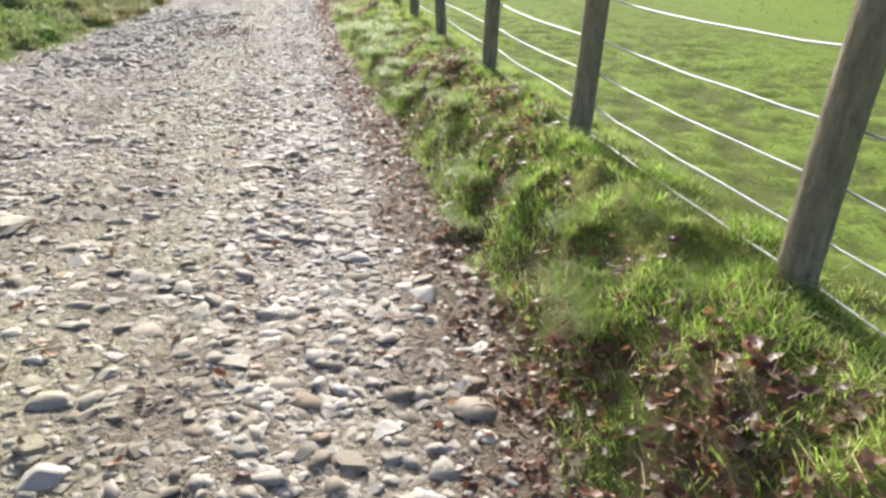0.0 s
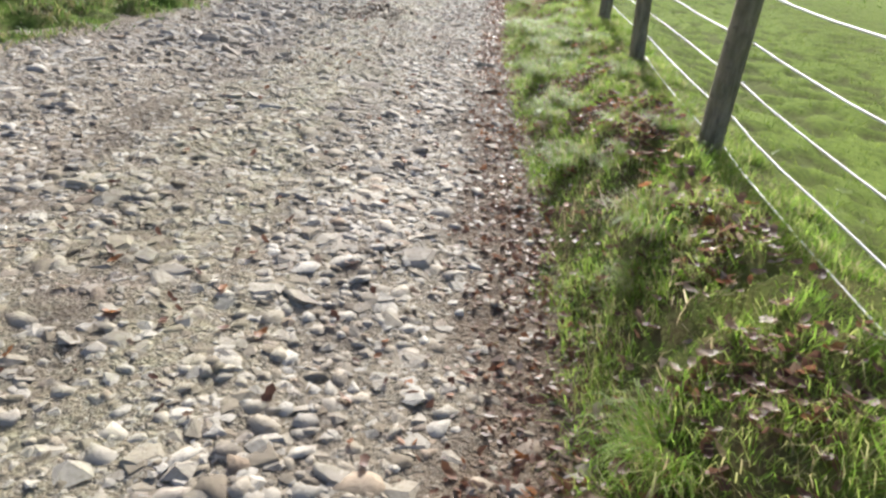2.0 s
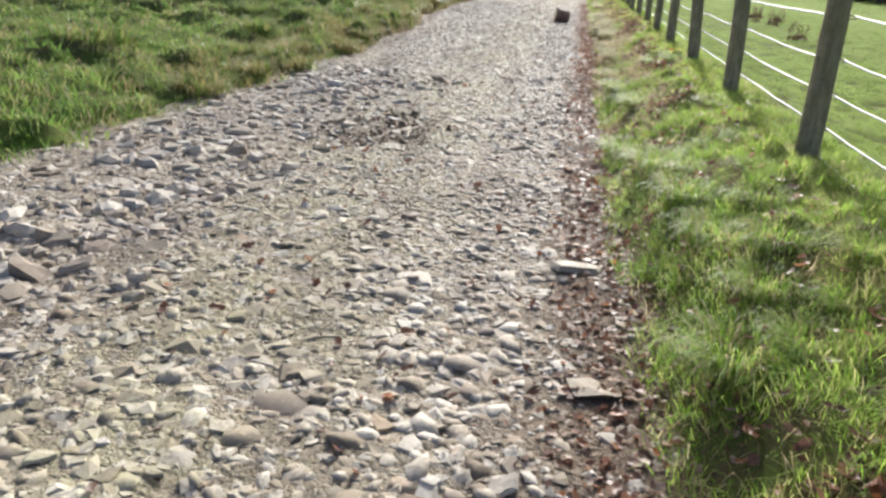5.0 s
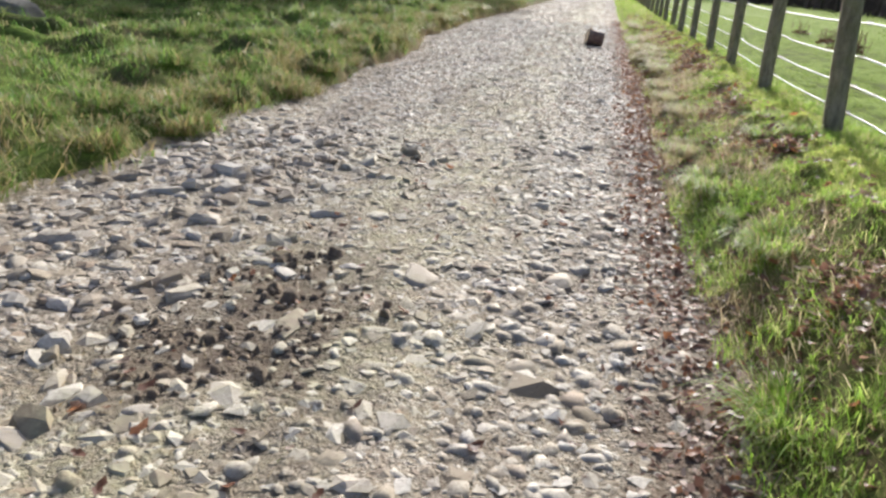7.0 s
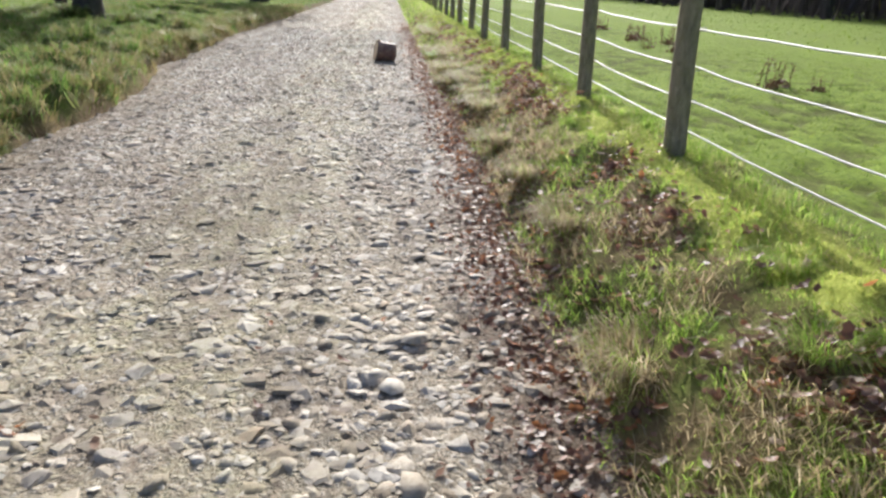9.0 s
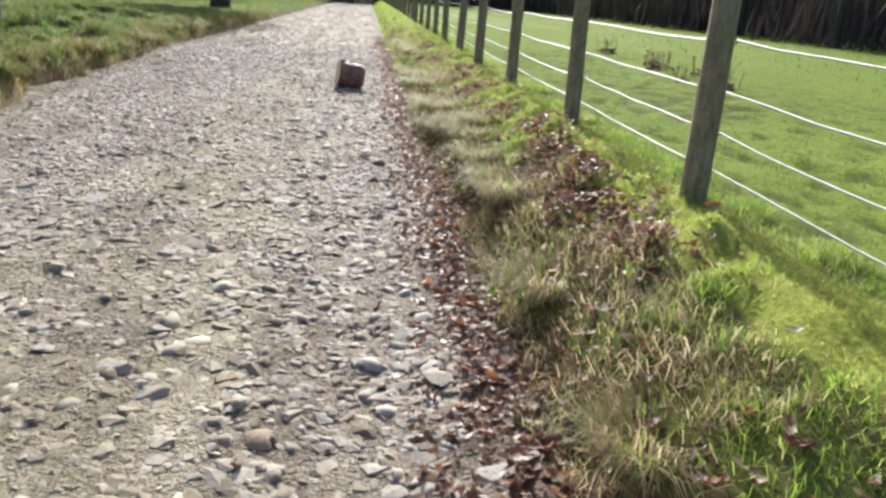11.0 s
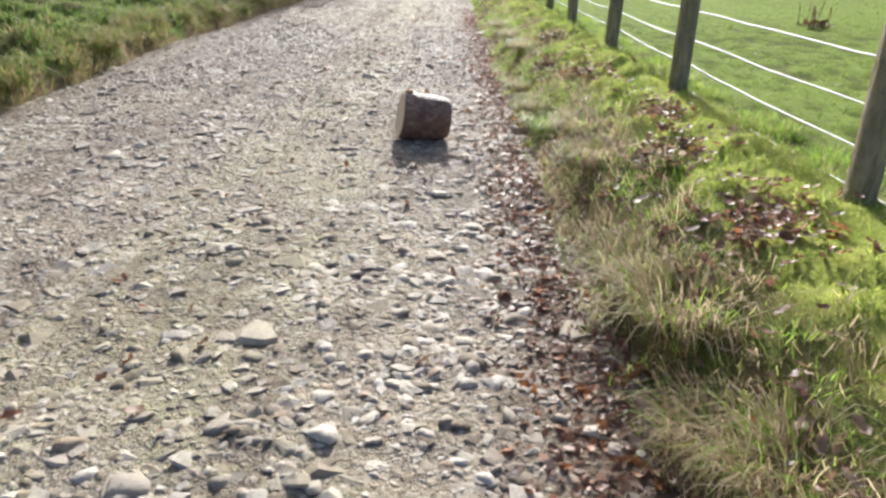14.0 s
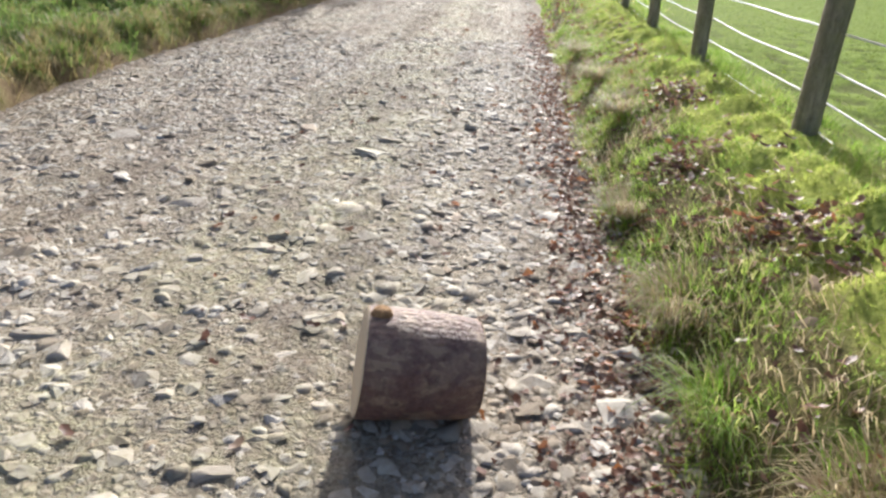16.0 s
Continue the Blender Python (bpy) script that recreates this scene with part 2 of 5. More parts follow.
def make_track_material():
    n = Nodes("stony_earth")
    p = n.coords()
    warp = n.add("VectorMath", operation="MULTIPLY_ADD")
    w = n.add("TexNoise")
    w.inputs["Scale"].default_value, w.inputs["Detail"].default_value = 21.0, 3.0
    n.link(p, w.inputs["Vector"])
    n.link(w.outputs[1], warp.inputs[0])
    warp.inputs[1].default_value = (0.03, 0.03, 0.03)
    n.link(p, warp.inputs[2])
    q = warp.outputs[0]
    big, fine = n.noise(p, 0.7, 5), n.noise(p, 45.0, 4, 0.7)
    chip, crumb = n.voronoi(q, 34.0), n.voronoi(q, 85.0)
    earth = n.mix(n.ramp(big, (0.35, 0.0), (0.65, 1.0)), (0.47, 0.386, 0.283), (0.43, 0.366, 0.28))
    earth = n.mix(n.ramp(n.noise(p, 2.2, 6, 0.65), (0.50, 0.0), (0.70, 0.65)), earth, (0.19, 0.143, 0.108))
    along = n.add("SeparateXYZ")
    n.link(p, along.inputs[0])
    damp = n.math("MULTIPLY", n.ramp(n.math("MULTIPLY", along.outputs[1], 0.1), (0.55, 0.75), (1.0, 0.0)), n.ramp(n.noise(p, 6.0, 5, 0.7), (0.35, 0.4), (0.6, 1.0)))
    earth = n.mix(damp, earth, (0.25, 0.19, 0.135))
    tone = n.ramp(chip.outputs["Color"], (0.15, (0.21, 0.17, 0.13)), (0.4, (0.37, 0.322, 0.252)), (0.6, (0.46, 0.408, 0.332)), (0.85, (0.56, 0.516, 0.44)))
    small = n.ramp(crumb.outputs["Color"], (0.2, (0.20, 0.16, 0.12)), (0.5, (0.39, 0.34, 0.267)), (0.8, (0.55, 0.50, 0.42)))
    cover = n.ramp(n.noise(p, 11.0, 5, 0.7), (0.40, 0.0), (0.56, 1.0))
    rim = n.ramp(chip.outputs["Distance"], (0.38, 1.0), (0.62, 0.0))
    col = n.mix(n.ramp(n.noise(p, 30.0, 5, 0.75), (0.36, 0.25), (0.6, 0.9)), earth, small)
    col = n.mix(n.math("MULTIPLY", n.math("MULTIPLY", cover, rim), 0.85), col, tone)
    col = wheel_stain(n, p, olive_film(n, p, col, 0.8), 0.7)
    # darker, leaf-stained earth along the foot of the bank, brown earth with painted shade below the open bank, and a
    # muddy wheel rut
    col = n.mix(n.math("MULTIPLY", n.mask("foot"), n.ramp(n.noise(p, 26.0, 5, 0.7), (0.35, 0.95), (0.68, 0.45))), col, (0.16, 0.112, 0.078))
    col = n.mix(n.math("MULTIPLY", n.mask("mud"), n.ramp(n.noise(p, 18.0, 5, 0.7), (0.35, 1.0), (0.7, 0.6))), col, (0.14, 0.105, 0.076))
    stones = n.math("MULTIPLY", n.math("MULTIPLY", n.ramp(chip.outputs["Distance"], (0.1, 1.0), (0.6, 0.0)), cover), n.ramp(chip.outputs["Color"], (0.2, 0.5), (0.8, 1.3)))
    lumps = n.math("ADD", n.math("MULTIPLY", n.noise(p, 26.0, 6, 0.75), 1.1), n.math("ADD", n.math("MULTIPLY", crumb.outputs["Distance"], -0.5), n.math("MULTIPLY", fine, 0.5)))
    clods = n.bump(n.noise(p, 13.0, 6, 0.7), 0.6, 0.022)
    nrm = n.bump(n.math("ADD", lumps, stones), 1.0, 0.018, clods)
    return n.finish(col, n.ramp(fine, (0.3, 0.72), (0.7, 0.95)), nrm, 0.08)


def make_stone_material(name, joined):
    n = Nodes(name)
    p = n.coords()
    if joined:
        r = n.add("NewGeometry").outputs["Random Per Island"]
    else:
        r = n.math("ADD", n.math("MULTIPLY", n.add("ObjectInfo").outputs["Random"], 0.58), 0.32)
    tone = n.ramp(r, (0.0, (0.18, 0.138, 0.097)), (0.16, (0.31, 0.26, 0.198)), (0.40, (0.425, 0.373, 0.303)), (0.68, (0.505, 0.458, 0.388)),
                  (0.90, (0.58, 0.54, 0.475)), (0.955, (0.35, 0.255, 0.175)), (1.0, (0.26, 0.225, 0.195)))
    speck = n.noise(p, 60.0, 5, 0.7)
    col = n.mix(n.ramp(speck, (0.46, 0.0), (0.75, 0.55)), tone, (0.221, 0.176, 0.123))
    if joined:
        col = wheel_stain(n, p, olive_film(n, p, col, 0.65), 0.5)
    else:
        col = n.mix(n.ramp(n.noise(p, 2.5, 3), (0.5, 0.0), (0.7, 0.35)), col, (0.271, 0.246, 0.123))
    nrm = n.bump(n.math("ADD", speck, n.math("MULTIPLY", n.noise(p, 180.0, 3, 0.7), 0.35)), 0.6, 0.008)
    return n.finish(col, n.ramp(speck, (0.3, 0.6), (0.75, 0.85)), nrm, 0.13)


def make_ground_material():
    n = Nodes("turf")
    p = n.coords()
    big, mid, fine = n.noise(p, 0.5, 5), n.noise(p, 5.0, 5, 0.65), n.noise(p, 60.0, 4, 0.7)
    split = n.add("SeparateXYZ")
    n.link(p, split.inputs[0])
    col = n.mix(n.ramp(big, (0.35, 0.0), (0.65, 1.0)), (0.085, 0.11, 0.028), (0.115, 0.135, 0.034))
    col = n.mix(n.ramp(mid, (0.40, 0.0), (0.60, 0.9)), col, (0.115, 0.08, 0.045))
    rough = n.mix(n.ramp(n.noise(p, 3.2, 6, 0.75), (0.42, 0.0), (0.58, 1.0)), (0.062, 0.08, 0.022), (0.125, 0.19, 0.034))
    rough = n.mix(n.ramp(n.noise(p, 1.7, 6, 0.75), (0.50, 0.0), (0.62, 0.8)), rough, (0.125, 0.095, 0.055))
    rough = n.mix(n.ramp(n.math("MULTIPLY", split.outputs[0], -0.05), (0.52, 0.0), (0.72, 0.9)), rough, n.mix(n.ramp(n.noise(p, 0.3, 6, 0.65), (0.40, 0.0), (0.62, 0.8)), (0.21, 0.29, 0.055), (0.135, 0.175, 0.045)))
    col = n.mix(n.ramp(n.math("MULTIPLY", split.outputs[0], -0.25), (0.45, 0.0), (0.6, 1.0)), col, rough)
    side = n.math("ADD", split.outputs[0], n.math("MULTIPLY", n.noise(p, 2.0, 4), 0.4))
    # the dark speckle paints the shade of small divots into the pasture colour
    grazed = n.mix(n.ramp(n.noise(p, 22.0, 6, 0.75), (0.40, 0.0), (0.56, 1.0)), (0.10, 0.145, 0.03), (0.225, 0.315, 0.052))
    grazed = n.mix(n.ramp(big, (0.3, 0.0), (0.7, 0.35)), grazed, (0.165, 0.23, 0.042))
    worn = n.ramp(n.noise(p, 0.22, 5, 0.6), (0.40, 0.0), (0.66, 0.55))
    grazed = n.mix(worn, grazed, (0.15, 0.19, 0.045))
    col = n.mix(n.ramp(n.math("MULTIPLY", side, 0.25), (0.46, 0.0), (0.58, 1.0)), col, grazed)
    col = n.mix(n.ramp(fine, (0.48, 0.0), (0.75, 0.5)), col, (0.19, 0.215, 0.06))
    col = n.mix(n.math("MULTIPLY", n.mask("pit"), n.ramp(n.noise(p, 30.0, 4, 0.7), (0.35, 0.8), (0.65, 0.35))), col, (0.075, 0.065, 0.032))
    thatch = n.ramp(n.noise(p, 34.0, 5, 0.75), (0.3, (0.09, 0.06, 0.038)), (0.5, (0.19, 0.135, 0.08)), (0.72, (0.32, 0.25, 0.14)))
    col = n.mix(n.math("MULTIPLY", n.mask("litter"), 0.9), col, thatch)
    cushion = n.ramp(n.noise(p, 40.0, 5, 0.7), (0.3, (0.16, 0.20, 0.038)), (0.5, (0.34, 0.39, 0.076)), (0.7, (0.46, 0.49, 0.13)))
    col = n.mix(n.math("MULTIPLY", n.mask("moss"), 0.85), col, cushion)
    nrm = n.bump(n.math("ADD", fine, n.math("ADD", mid, n.math("MULTIPLY", n.noise(p, 11.0, 5, 0.65), 0.6))), 0.55, 0.03)
    return n.finish(col, 0.95, nrm, 0.04)


def make_grass_material(name, stops, scale, through_light=0.45, gloss=0.2, single=0.45, patch=0.62):
    n = Nodes(name)
    p = n.coords()
    r = n.add("NewGeometry").outputs["Random Per Island"]
    v = n.math("ADD", n.math("MULTIPLY", r, single), n.math("MULTIPLY", n.noise(p, scale, 4, 0.6), patch))
    return n.leafy(n.ramp(v, *stops), 0.7 - gloss, through_light, gloss)


def make_leaf_material(name, joined):
    n = Nodes(name)
    p = n.coords()
    r = n.add("NewGeometry").outputs["Random Per Island"] if joined else n.add("ObjectInfo").outputs["Random"]
    tone = n.ramp(r, (0.0, (0.12, 0.064, 0.048)), (0.25, (0.19, 0.097, 0.068)), (0.5, (0.27, 0.14, 0.095)), (0.64, (0.43, 0.18, 0.065)),
                  (0.72, (0.27, 0.15, 0.10)), (0.85, (0.36, 0.25, 0.18)), (1.0, (0.54, 0.45, 0.37)))
    col = n.mix(n.ramp(n.noise(p, 35.0, 4, 0.7), (0.4, 0.0), (0.7, 0.5)), tone, (0.10, 0.06, 0.04))
    return n.leafy(col, 0.48, 0.45, 0.35)


def make_wood_material(name, dark, pale, green, green_amount, stretch=(1, 1, 0.12), scale=40.0):
    n = Nodes(name)
    p = n.coords(stretch)
    q = n.coords()
    grain = n.noise(p, scale, 6, 0.7)
    col = n.mix(n.ramp(grain, (0.3, 0.0), (0.7, 1.0)), dark, pale)
    col = n.mix(n.ramp(n.noise(q, 7.0, 5, 0.65), (0.5 - 0.25 * green_amount, 0.0), (0.75 - 0.2 * green_amount, green_amount)), col, green)
    col = n.mix(n.ramp(n.noise(q, 22.0, 5, 0.7), (0.56, 0.0), (0.7, 0.55)), col, dark)
    nrm = n.bump(n.math("ADD", grain, n.noise(q, 22.0, 5, 0.7)), 1.0, 0.010)
    return n.finish(col, 0.85, nrm, 0.2)


def make_log_bark():
    """Red-brown scaly bark with grey-buff flakes, their amount raised to paint in some of the sunlit buff."""
    n = Nodes("spruce_log_bark")
    p = n.coords()
    plates = n.voronoi(n.coords((1.0, 1.6, 1.6)), 34.0)
    grain, blotch = n.noise(p, 55.0, 6, 0.75), n.noise(p, 11.0, 5, 0.65)
    col = n.mix(n.ramp(grain, (0.3, 0.0), (0.7, 1.0)), (0.085, 0.046, 0.038), (0.22, 0.125, 0.098))
    col = n.mix(n.math("MULTIPLY", n.ramp(blotch, (0.42, 0.0), (0.60, 0.65)), n.ramp(plates.outputs["Color"], (0.3, 0.3), (0.7, 1.0))), col, (0.40, 0.30, 0.20))
    col = n.mix(n.ramp(n.noise(p, 19.0, 4), (0.58, 0.0), (0.7, 0.6)), col, (0.05, 0.03, 0.026))
    nrm = n.bump(n.math("ADD", n.math("MULTIPLY", plates.outputs["Distance"], -0.8), grain), 0.9, 0.008)
    return n.finish(col, n.ramp(grain, (0.3, 0.5), (0.7, 0.7)), nrm, 0.4)


M_TRACK = make_track_material()
M_STONE = make_stone_material("limestone", False)
M_GRAVEL = make_stone_material("limestone_gravel", True)
M_GROUND = make_ground_material()
M_VERGE = make_grass_material("verge_blades", ((0.15, (0.115, 0.22, 0.03)), (0.4, (0.23, 0.385, 0.05)), (0.56, (0.335, 0.48, 0.085)), (0.68, (0.44, 0.47, 0.15)), (0.8, (0.50, 0.43, 0.24))), 2.5, 0.63)
M_MEADOW = make_grass_material("meadow_blades", ((0.22, (0.085, 0.10, 0.035)), (0.38, (0.11, 0.20, 0.042)), (0.52, (0.18, 0.31, 0.06)), (0.62, (0.25, 0.30, 0.09)), (0.74, (0.31, 0.275, 0.135)), (0.96, (0.42, 0.34, 0.20))), 2.3, 0.5, 0.2, 0.32, 0.84)
M_PASTURE = make_grass_material("pasture_blades", ((0.2, (0.06, 0.105, 0.02)), (0.42, (0.15, 0.235, 0.036)), (0.6, (0.21, 0.30, 0.047)), (0.85, (0.31, 0.37, 0.085))), 3.0, 0.5)
M_DRY = make_grass_material("dry_blades", ((0.15, (0.19, 0.145, 0.075)), (0.33, (0.29, 0.23, 0.125)), (0.55, (0.42, 0.34, 0.20)), (0.8, (0.60, 0.51, 0.35))), 6.0, 0.62, 0.1)
M_EDGE = make_grass_material("bank_blades", ((0.15, (0.10, 0.13, 0.03)), (0.36, (0.17, 0.19, 0.05)), (0.52, (0.30, 0.25, 0.10)), (0.66, (0.40, 0.31, 0.16)), (0.85, (0.48, 0.39, 0.22))), 2.2, 0.5)
M_MOSS = make_grass_material("moss", ((0.2, (0.23, 0.31, 0.055)), (0.5, (0.44, 0.51, 0.105)), (0.8, (0.58, 0.59, 0.175))), 8.0, 0.55)
M_LEAF = make_leaf_material("oak_leaf", False)
M_LITTER = make_leaf_material("oak_leaf_litter", True)
M_POST = make_wood_material("weathered_post_wood", (0.11, 0.09, 0.062), (0.42, 0.355, 0.255), (0.20, 0.19, 0.09), 0.55, (1, 1, 0.25), 26.0)
M_BARK_LOG = make_log_bark()
M_BARK = make_wood_material("tree_bark", (0.035, 0.028, 0.026), (0.10, 0.082, 0.074), (0.08, 0.09, 0.045), 0.5, (1, 1, 0.2), 12.0)
M_CROWN = make_grass_material("tree_foliage", ((0.2, (0.03, 0.05, 0.012)), (0.55, (0.07, 0.085, 0.02)), (0.85, (0.14, 0.095, 0.035))), 0.4, 0.3)
M_BRUSH = make_grass_material("wood_edge_brush", ((0.2, (0.06, 0.05, 0.053)), (0.55, (0.085, 0.072, 0.075)), (0.85, (0.10, 0.085, 0.084))), 0.5, 0.2, 0.05)
M_STEM = make_grass_material("dead_stem", ((0.2, (0.09, 0.05, 0.03)), (0.55, (0.17, 0.10, 0.06)), (0.85, (0.26, 0.17, 0.10))), 4.0, 0.15)


def make_wire_material():
    n = Nodes("white_coated_wire")
    p = n.coords()
    col = n.mix(n.ramp(n.noise(p, 9.0, 4), (0.45, 0.0), (0.75, 0.6)), (0.63, 0.62, 0.59), (0.40, 0.39, 0.36))
    return n.finish(col, 0.5, None, 0.5)


def make_log_end_material():
    n = Nodes("sawn_log_end")
    t = n.add("TexCoord")
    s = n.add("SeparateXYZ")
    n.link(t.outputs["Object"], s.inputs[0])
    r = n.math("SQRT", n.math("ADD", n.math("POWER", s.outputs[1], 2.0), n.math("POWER", s.outputs[2], 2.0)))
    wob = n.math("ADD", r, n.math("MULTIPLY", n.noise(t.outputs["Object"], 14.0, 3), 0.012))
    ring = n.math("SINE", n.math("MULTIPLY", wob, 900.0))
    col = n.mix(n.ramp(ring, (0.0, 0.0), (1.0, 0.45)), (0.66, 0.53, 0.36), (0.50, 0.36, 0.21))
    return n.finish(col, 0.75, n.bump(n.noise(t.outputs["Object"], 120.0, 4), 0.3, 0.003), 0.25)


M_WIRE = make_wire_material()
M_MUD = make_wood_material("trodden_mud", (0.10, 0.075, 0.055), (0.25, 0.19, 0.138), (0.13, 0.115, 0.06), 0.4, (1, 1, 1), 30.0)
M_CLIP = Nodes("galvanized_steel").finish((0.20, 0.20, 0.20), 0.55, None, 0.5)
M_LOG_END = make_log_end_material()
M_STUB = make_wood_material("sawn_branch_stub", (0.20, 0.10, 0.045), (0.52, 0.30, 0.14), (0.30, 0.20, 0.10), 0.4, (1, 1, 1), 60.0)
M_ROCK = make_wood_material("lichened_rock", (0.11, 0.10, 0.085), (0.27, 0.25, 0.22), (0.16, 0.16, 0.09), 0.5, (1, 1, 1), 9.0)

# ---- the ground and the track ----
def steps(*runs):
    """Joined ranges (from, to, step)."""
    return np.unique(np.round(np.concatenate([np.arange(a, b, s) for a, b, s in runs]), 4))


far_x = np.array([-1800, -700, -300, -150, -90, -60, -45, -36, -30])
gx = np.concatenate([far_x, steps((-26, -12, 1.0), (-12, -6, 0.16), (-6, -2.7, 0.07), (-2.6, 0.3, 0.5), (0.35, 1.9, 0.04), (1.9, 4.6, 0.06), (4.6, 9.0, 0.16), (9, 26, 1.2)), -far_x[::-1]])
far_y = np.array([-1800, -700, -250, -100, -50, -25, -12, -6, -3, -1.5])
gy = np.concatenate([far_y, steps((0, 36, 0.092), (36, 60, 0.4), (60, 130, 1.5)), np.array([150, 200, 300, 500, 900, 1800])])
ground = tagged(sheet("ground", gx, gy, ground_height, M_GROUND), "green turf of the verge and the open fields, uneven and tufted", "ground", kind="structure")
track = tagged(sheet("track", steps((-4.4, 0.95, 0.052)), np.concatenate([steps((-6, 0, 0.3), (0, 34, 0.052), (34, 60, 0.2), (60, 104, 0.6))]), track_height, M_TRACK),
               "stony farm track of pale limestone rubble, brown earth and wheel ruts", "farm track", kind="structure")


for name, mask in (("pit", pit_mask), ("moss", moss_mask), ("litter", lambda x, y: np.maximum(bare_mask(x, y), face_mask(x, y)))):
    set_mask(ground, name, mask)
for name, mask in (("mud", mud_mask), ("foot", foot_mask)):
    set_mask(track, name, mask)


# ---- grass, as blades ----
def blades(name, xy, height, width, lean, material, label, z=None, kind="stuff", category="grass", simple=False):
    """Curved tapering blades rooted at xy. height, width and lean are arrays or numbers."""
    n = len(xy)
    height, width, lean = np.broadcast_to(height, n), np.broadcast_to(width, n), np.broadcast_to(lean, n)
    z0 = (top_height(xy[:, 0], xy[:, 1]) if z is None else z) - 0.012
    turn, face = rng.uniform(0, 2 * np.pi, n), rng.uniform(0, 2 * np.pi, n)
    dx, dy = np.cos(turn) * lean, np.sin(turn) * lean
    wx, wy = np.cos(face) * width / 2, np.sin(face) * width / 2
    root = np.stack([xy[:, 0], xy[:, 1], z0], -1)
    side = np.stack([wx, wy, np.zeros(n)], -1)
    mid = root + np.stack([dx * 0.35, dy * 0.35, 0.6 * np.ones(n)], -1) * height[:, None]
    tip = root + np.stack([dx, dy, 1.0 - 0.35 * np.clip(lean, 0, 1.6)], -1) * height[:, None]
    v = np.stack([root - side, root + side, mid - side * 0.75, mid + side * 0.75, tip], 1).reshape(-1, 3)
    if simple:
        v = np.stack([root - side, root + side, tip], 1).reshape(-1, 3)
        return tagged(new(name, mesh_from(name, v, np.arange(3 * n).reshape(-1, 3), material)), label, category, kind=kind)
    b = (np.arange(n) * 5)[:, None]
    f = np.concatenate([b + [0, 1, 3], b + [0, 3, 2], b + [2, 3, 4]], 1).reshape(-1, 3)
    return tagged(new(name, mesh_from(name, v, f, material)), label, category, kind=kind)


def scatter(n, x0, x1, y0, y1):
    return np.stack([rng.uniform(x0, x1, n), rng.uniform(y0, y1, n)], -1)


# verge
p = scatter(430000, 0.35, 1.85, -0.5, 37)
d = p[:, 0] - right_edge(p[:, 1])
keep = (d > 0.06 - 0.17 * rng.random(len(p))) & (rng.random(len(p)) > 0.88 * bare_mask(p[:, 0], p[:, 1])) & (rng.random(len(p)) > 0.86 * moss_mask(p[:, 0], p[:, 1]))
clump = ramp(bumps(p[:, 0], p[:, 1], 0.22, 63, 2), -0.5, 0.35)
keep &= rng.random(len(p)) < 0.35 + 0.65 * clump
keep &= rng.random(len(p)) > 0.72 * ramp(p[:, 1], 13, 18) * (1 - ramp(p[:, 1], 26, 28)) * (1 - ramp(p[:, 0], 0.9, 1.1))
p, clump = p[keep], clump[keep]
h = (0.03 + 0.055 * clump) * rng.uniform(0.6, 1.5, len(p))
blades("verge_grass", p, h, rng.uniform(0.0022, 0.0052, len(p)), rng.uniform(0.2, 1.7, len(p)), M_VERGE, "bright green grass blades growing on the raised verge")

# withered fringe hanging over the foot of the bank
p = scatter(120000, 0.4, 1.25, 1, 37)
d = p[:, 0] - right_edge(p[:, 1])
p = p[(d > -0.05) & (d < 0.5) & (rng.random(len(p)) < (0.07 + 0.68 * ramp(p[:, 1], 11, 17) - 0.4 * ramp(p[:, 1], 25.5, 27.5)) * ramp(bumps(p[:, 0], p[:, 1], 0.4, 66, 3), -0.15, 0.2))]
blades("bank_fringe", p, rng.uniform(0.05, 0.15, len(p)), rng.uniform(0.003, 0.006, len(p)), rng.uniform(0.4, 1.6, len(p)), M_DRY, "withered straw-brown grass hanging over the bank's foot")

# flattened dead blades in the hollows of the verge
p = scatter(64000, 0.55, 1.7, -0.5, 37)
p = p[rng.random(len(p)) < 0.08 + 0.85 * bare_mask(p[:, 0], p[:, 1])]
blades("dead_thatch", p, rng.uniform(0.03, 0.07, len(p)), rng.uniform(0.003, 0.007, len(p)), rng.uniform(1.2, 2.4, len(p)), M_DRY, "flattened dead grass matted in the hollows of the verge")

# moss cushions, as very short dense shoots
p = scatter(210000, 0.95, 1.75, 0, 37)
p = p[rng.random(len(p)) < moss_mask(p[:, 0], p[:, 1])]
blades("verge_moss", p, rng.uniform(0.012, 0.04, len(p)), rng.uniform(0.004, 0.009, len(p)), rng.uniform(0.2, 1.4, len(p)), M_MOSS,
       "yellow-green moss spreading in cushions beside the fence", category="moss", simple=True)

# open rough meadow
p = scatter(160000, -10.5, -2.7, 4, 47)
near = rng.random(len(p)) < 0.55
p[near, 0] = left_edge(p[near, 1]) + 0.2 - 3.6 * rng.random(near.sum()) ** 1.3
clump = ramp(np.abs(bumps(p[:, 0], p[:, 1], 0.55, 23, 1)) + 0.5 * bumps(p[:, 0], p[:, 1], 0.25, 71, 2), 0.0, 0.4)
keep = (left_edge(p[:, 1]) - p[:, 0] > 0.1 - (0.3 - 0.14 * ramp(p[:, 1], 14, 18)) * rng.random(len(p)) ** 2.2) & (rng.random(len(p)) < (0.25 + 0.75 * clump) * (1 - 0.75 * ramp(bumps(p[:, 0], p[:, 1], 0.45, 75, 2), 0.12, 0.35)))
p, clump = p[keep], clump[keep]
edge = np.exp(-((left_edge(p[:, 1]) - p[:, 0] - 0.3) / 0.35) ** 2) * ramp(p[:, 1], 14, 20)
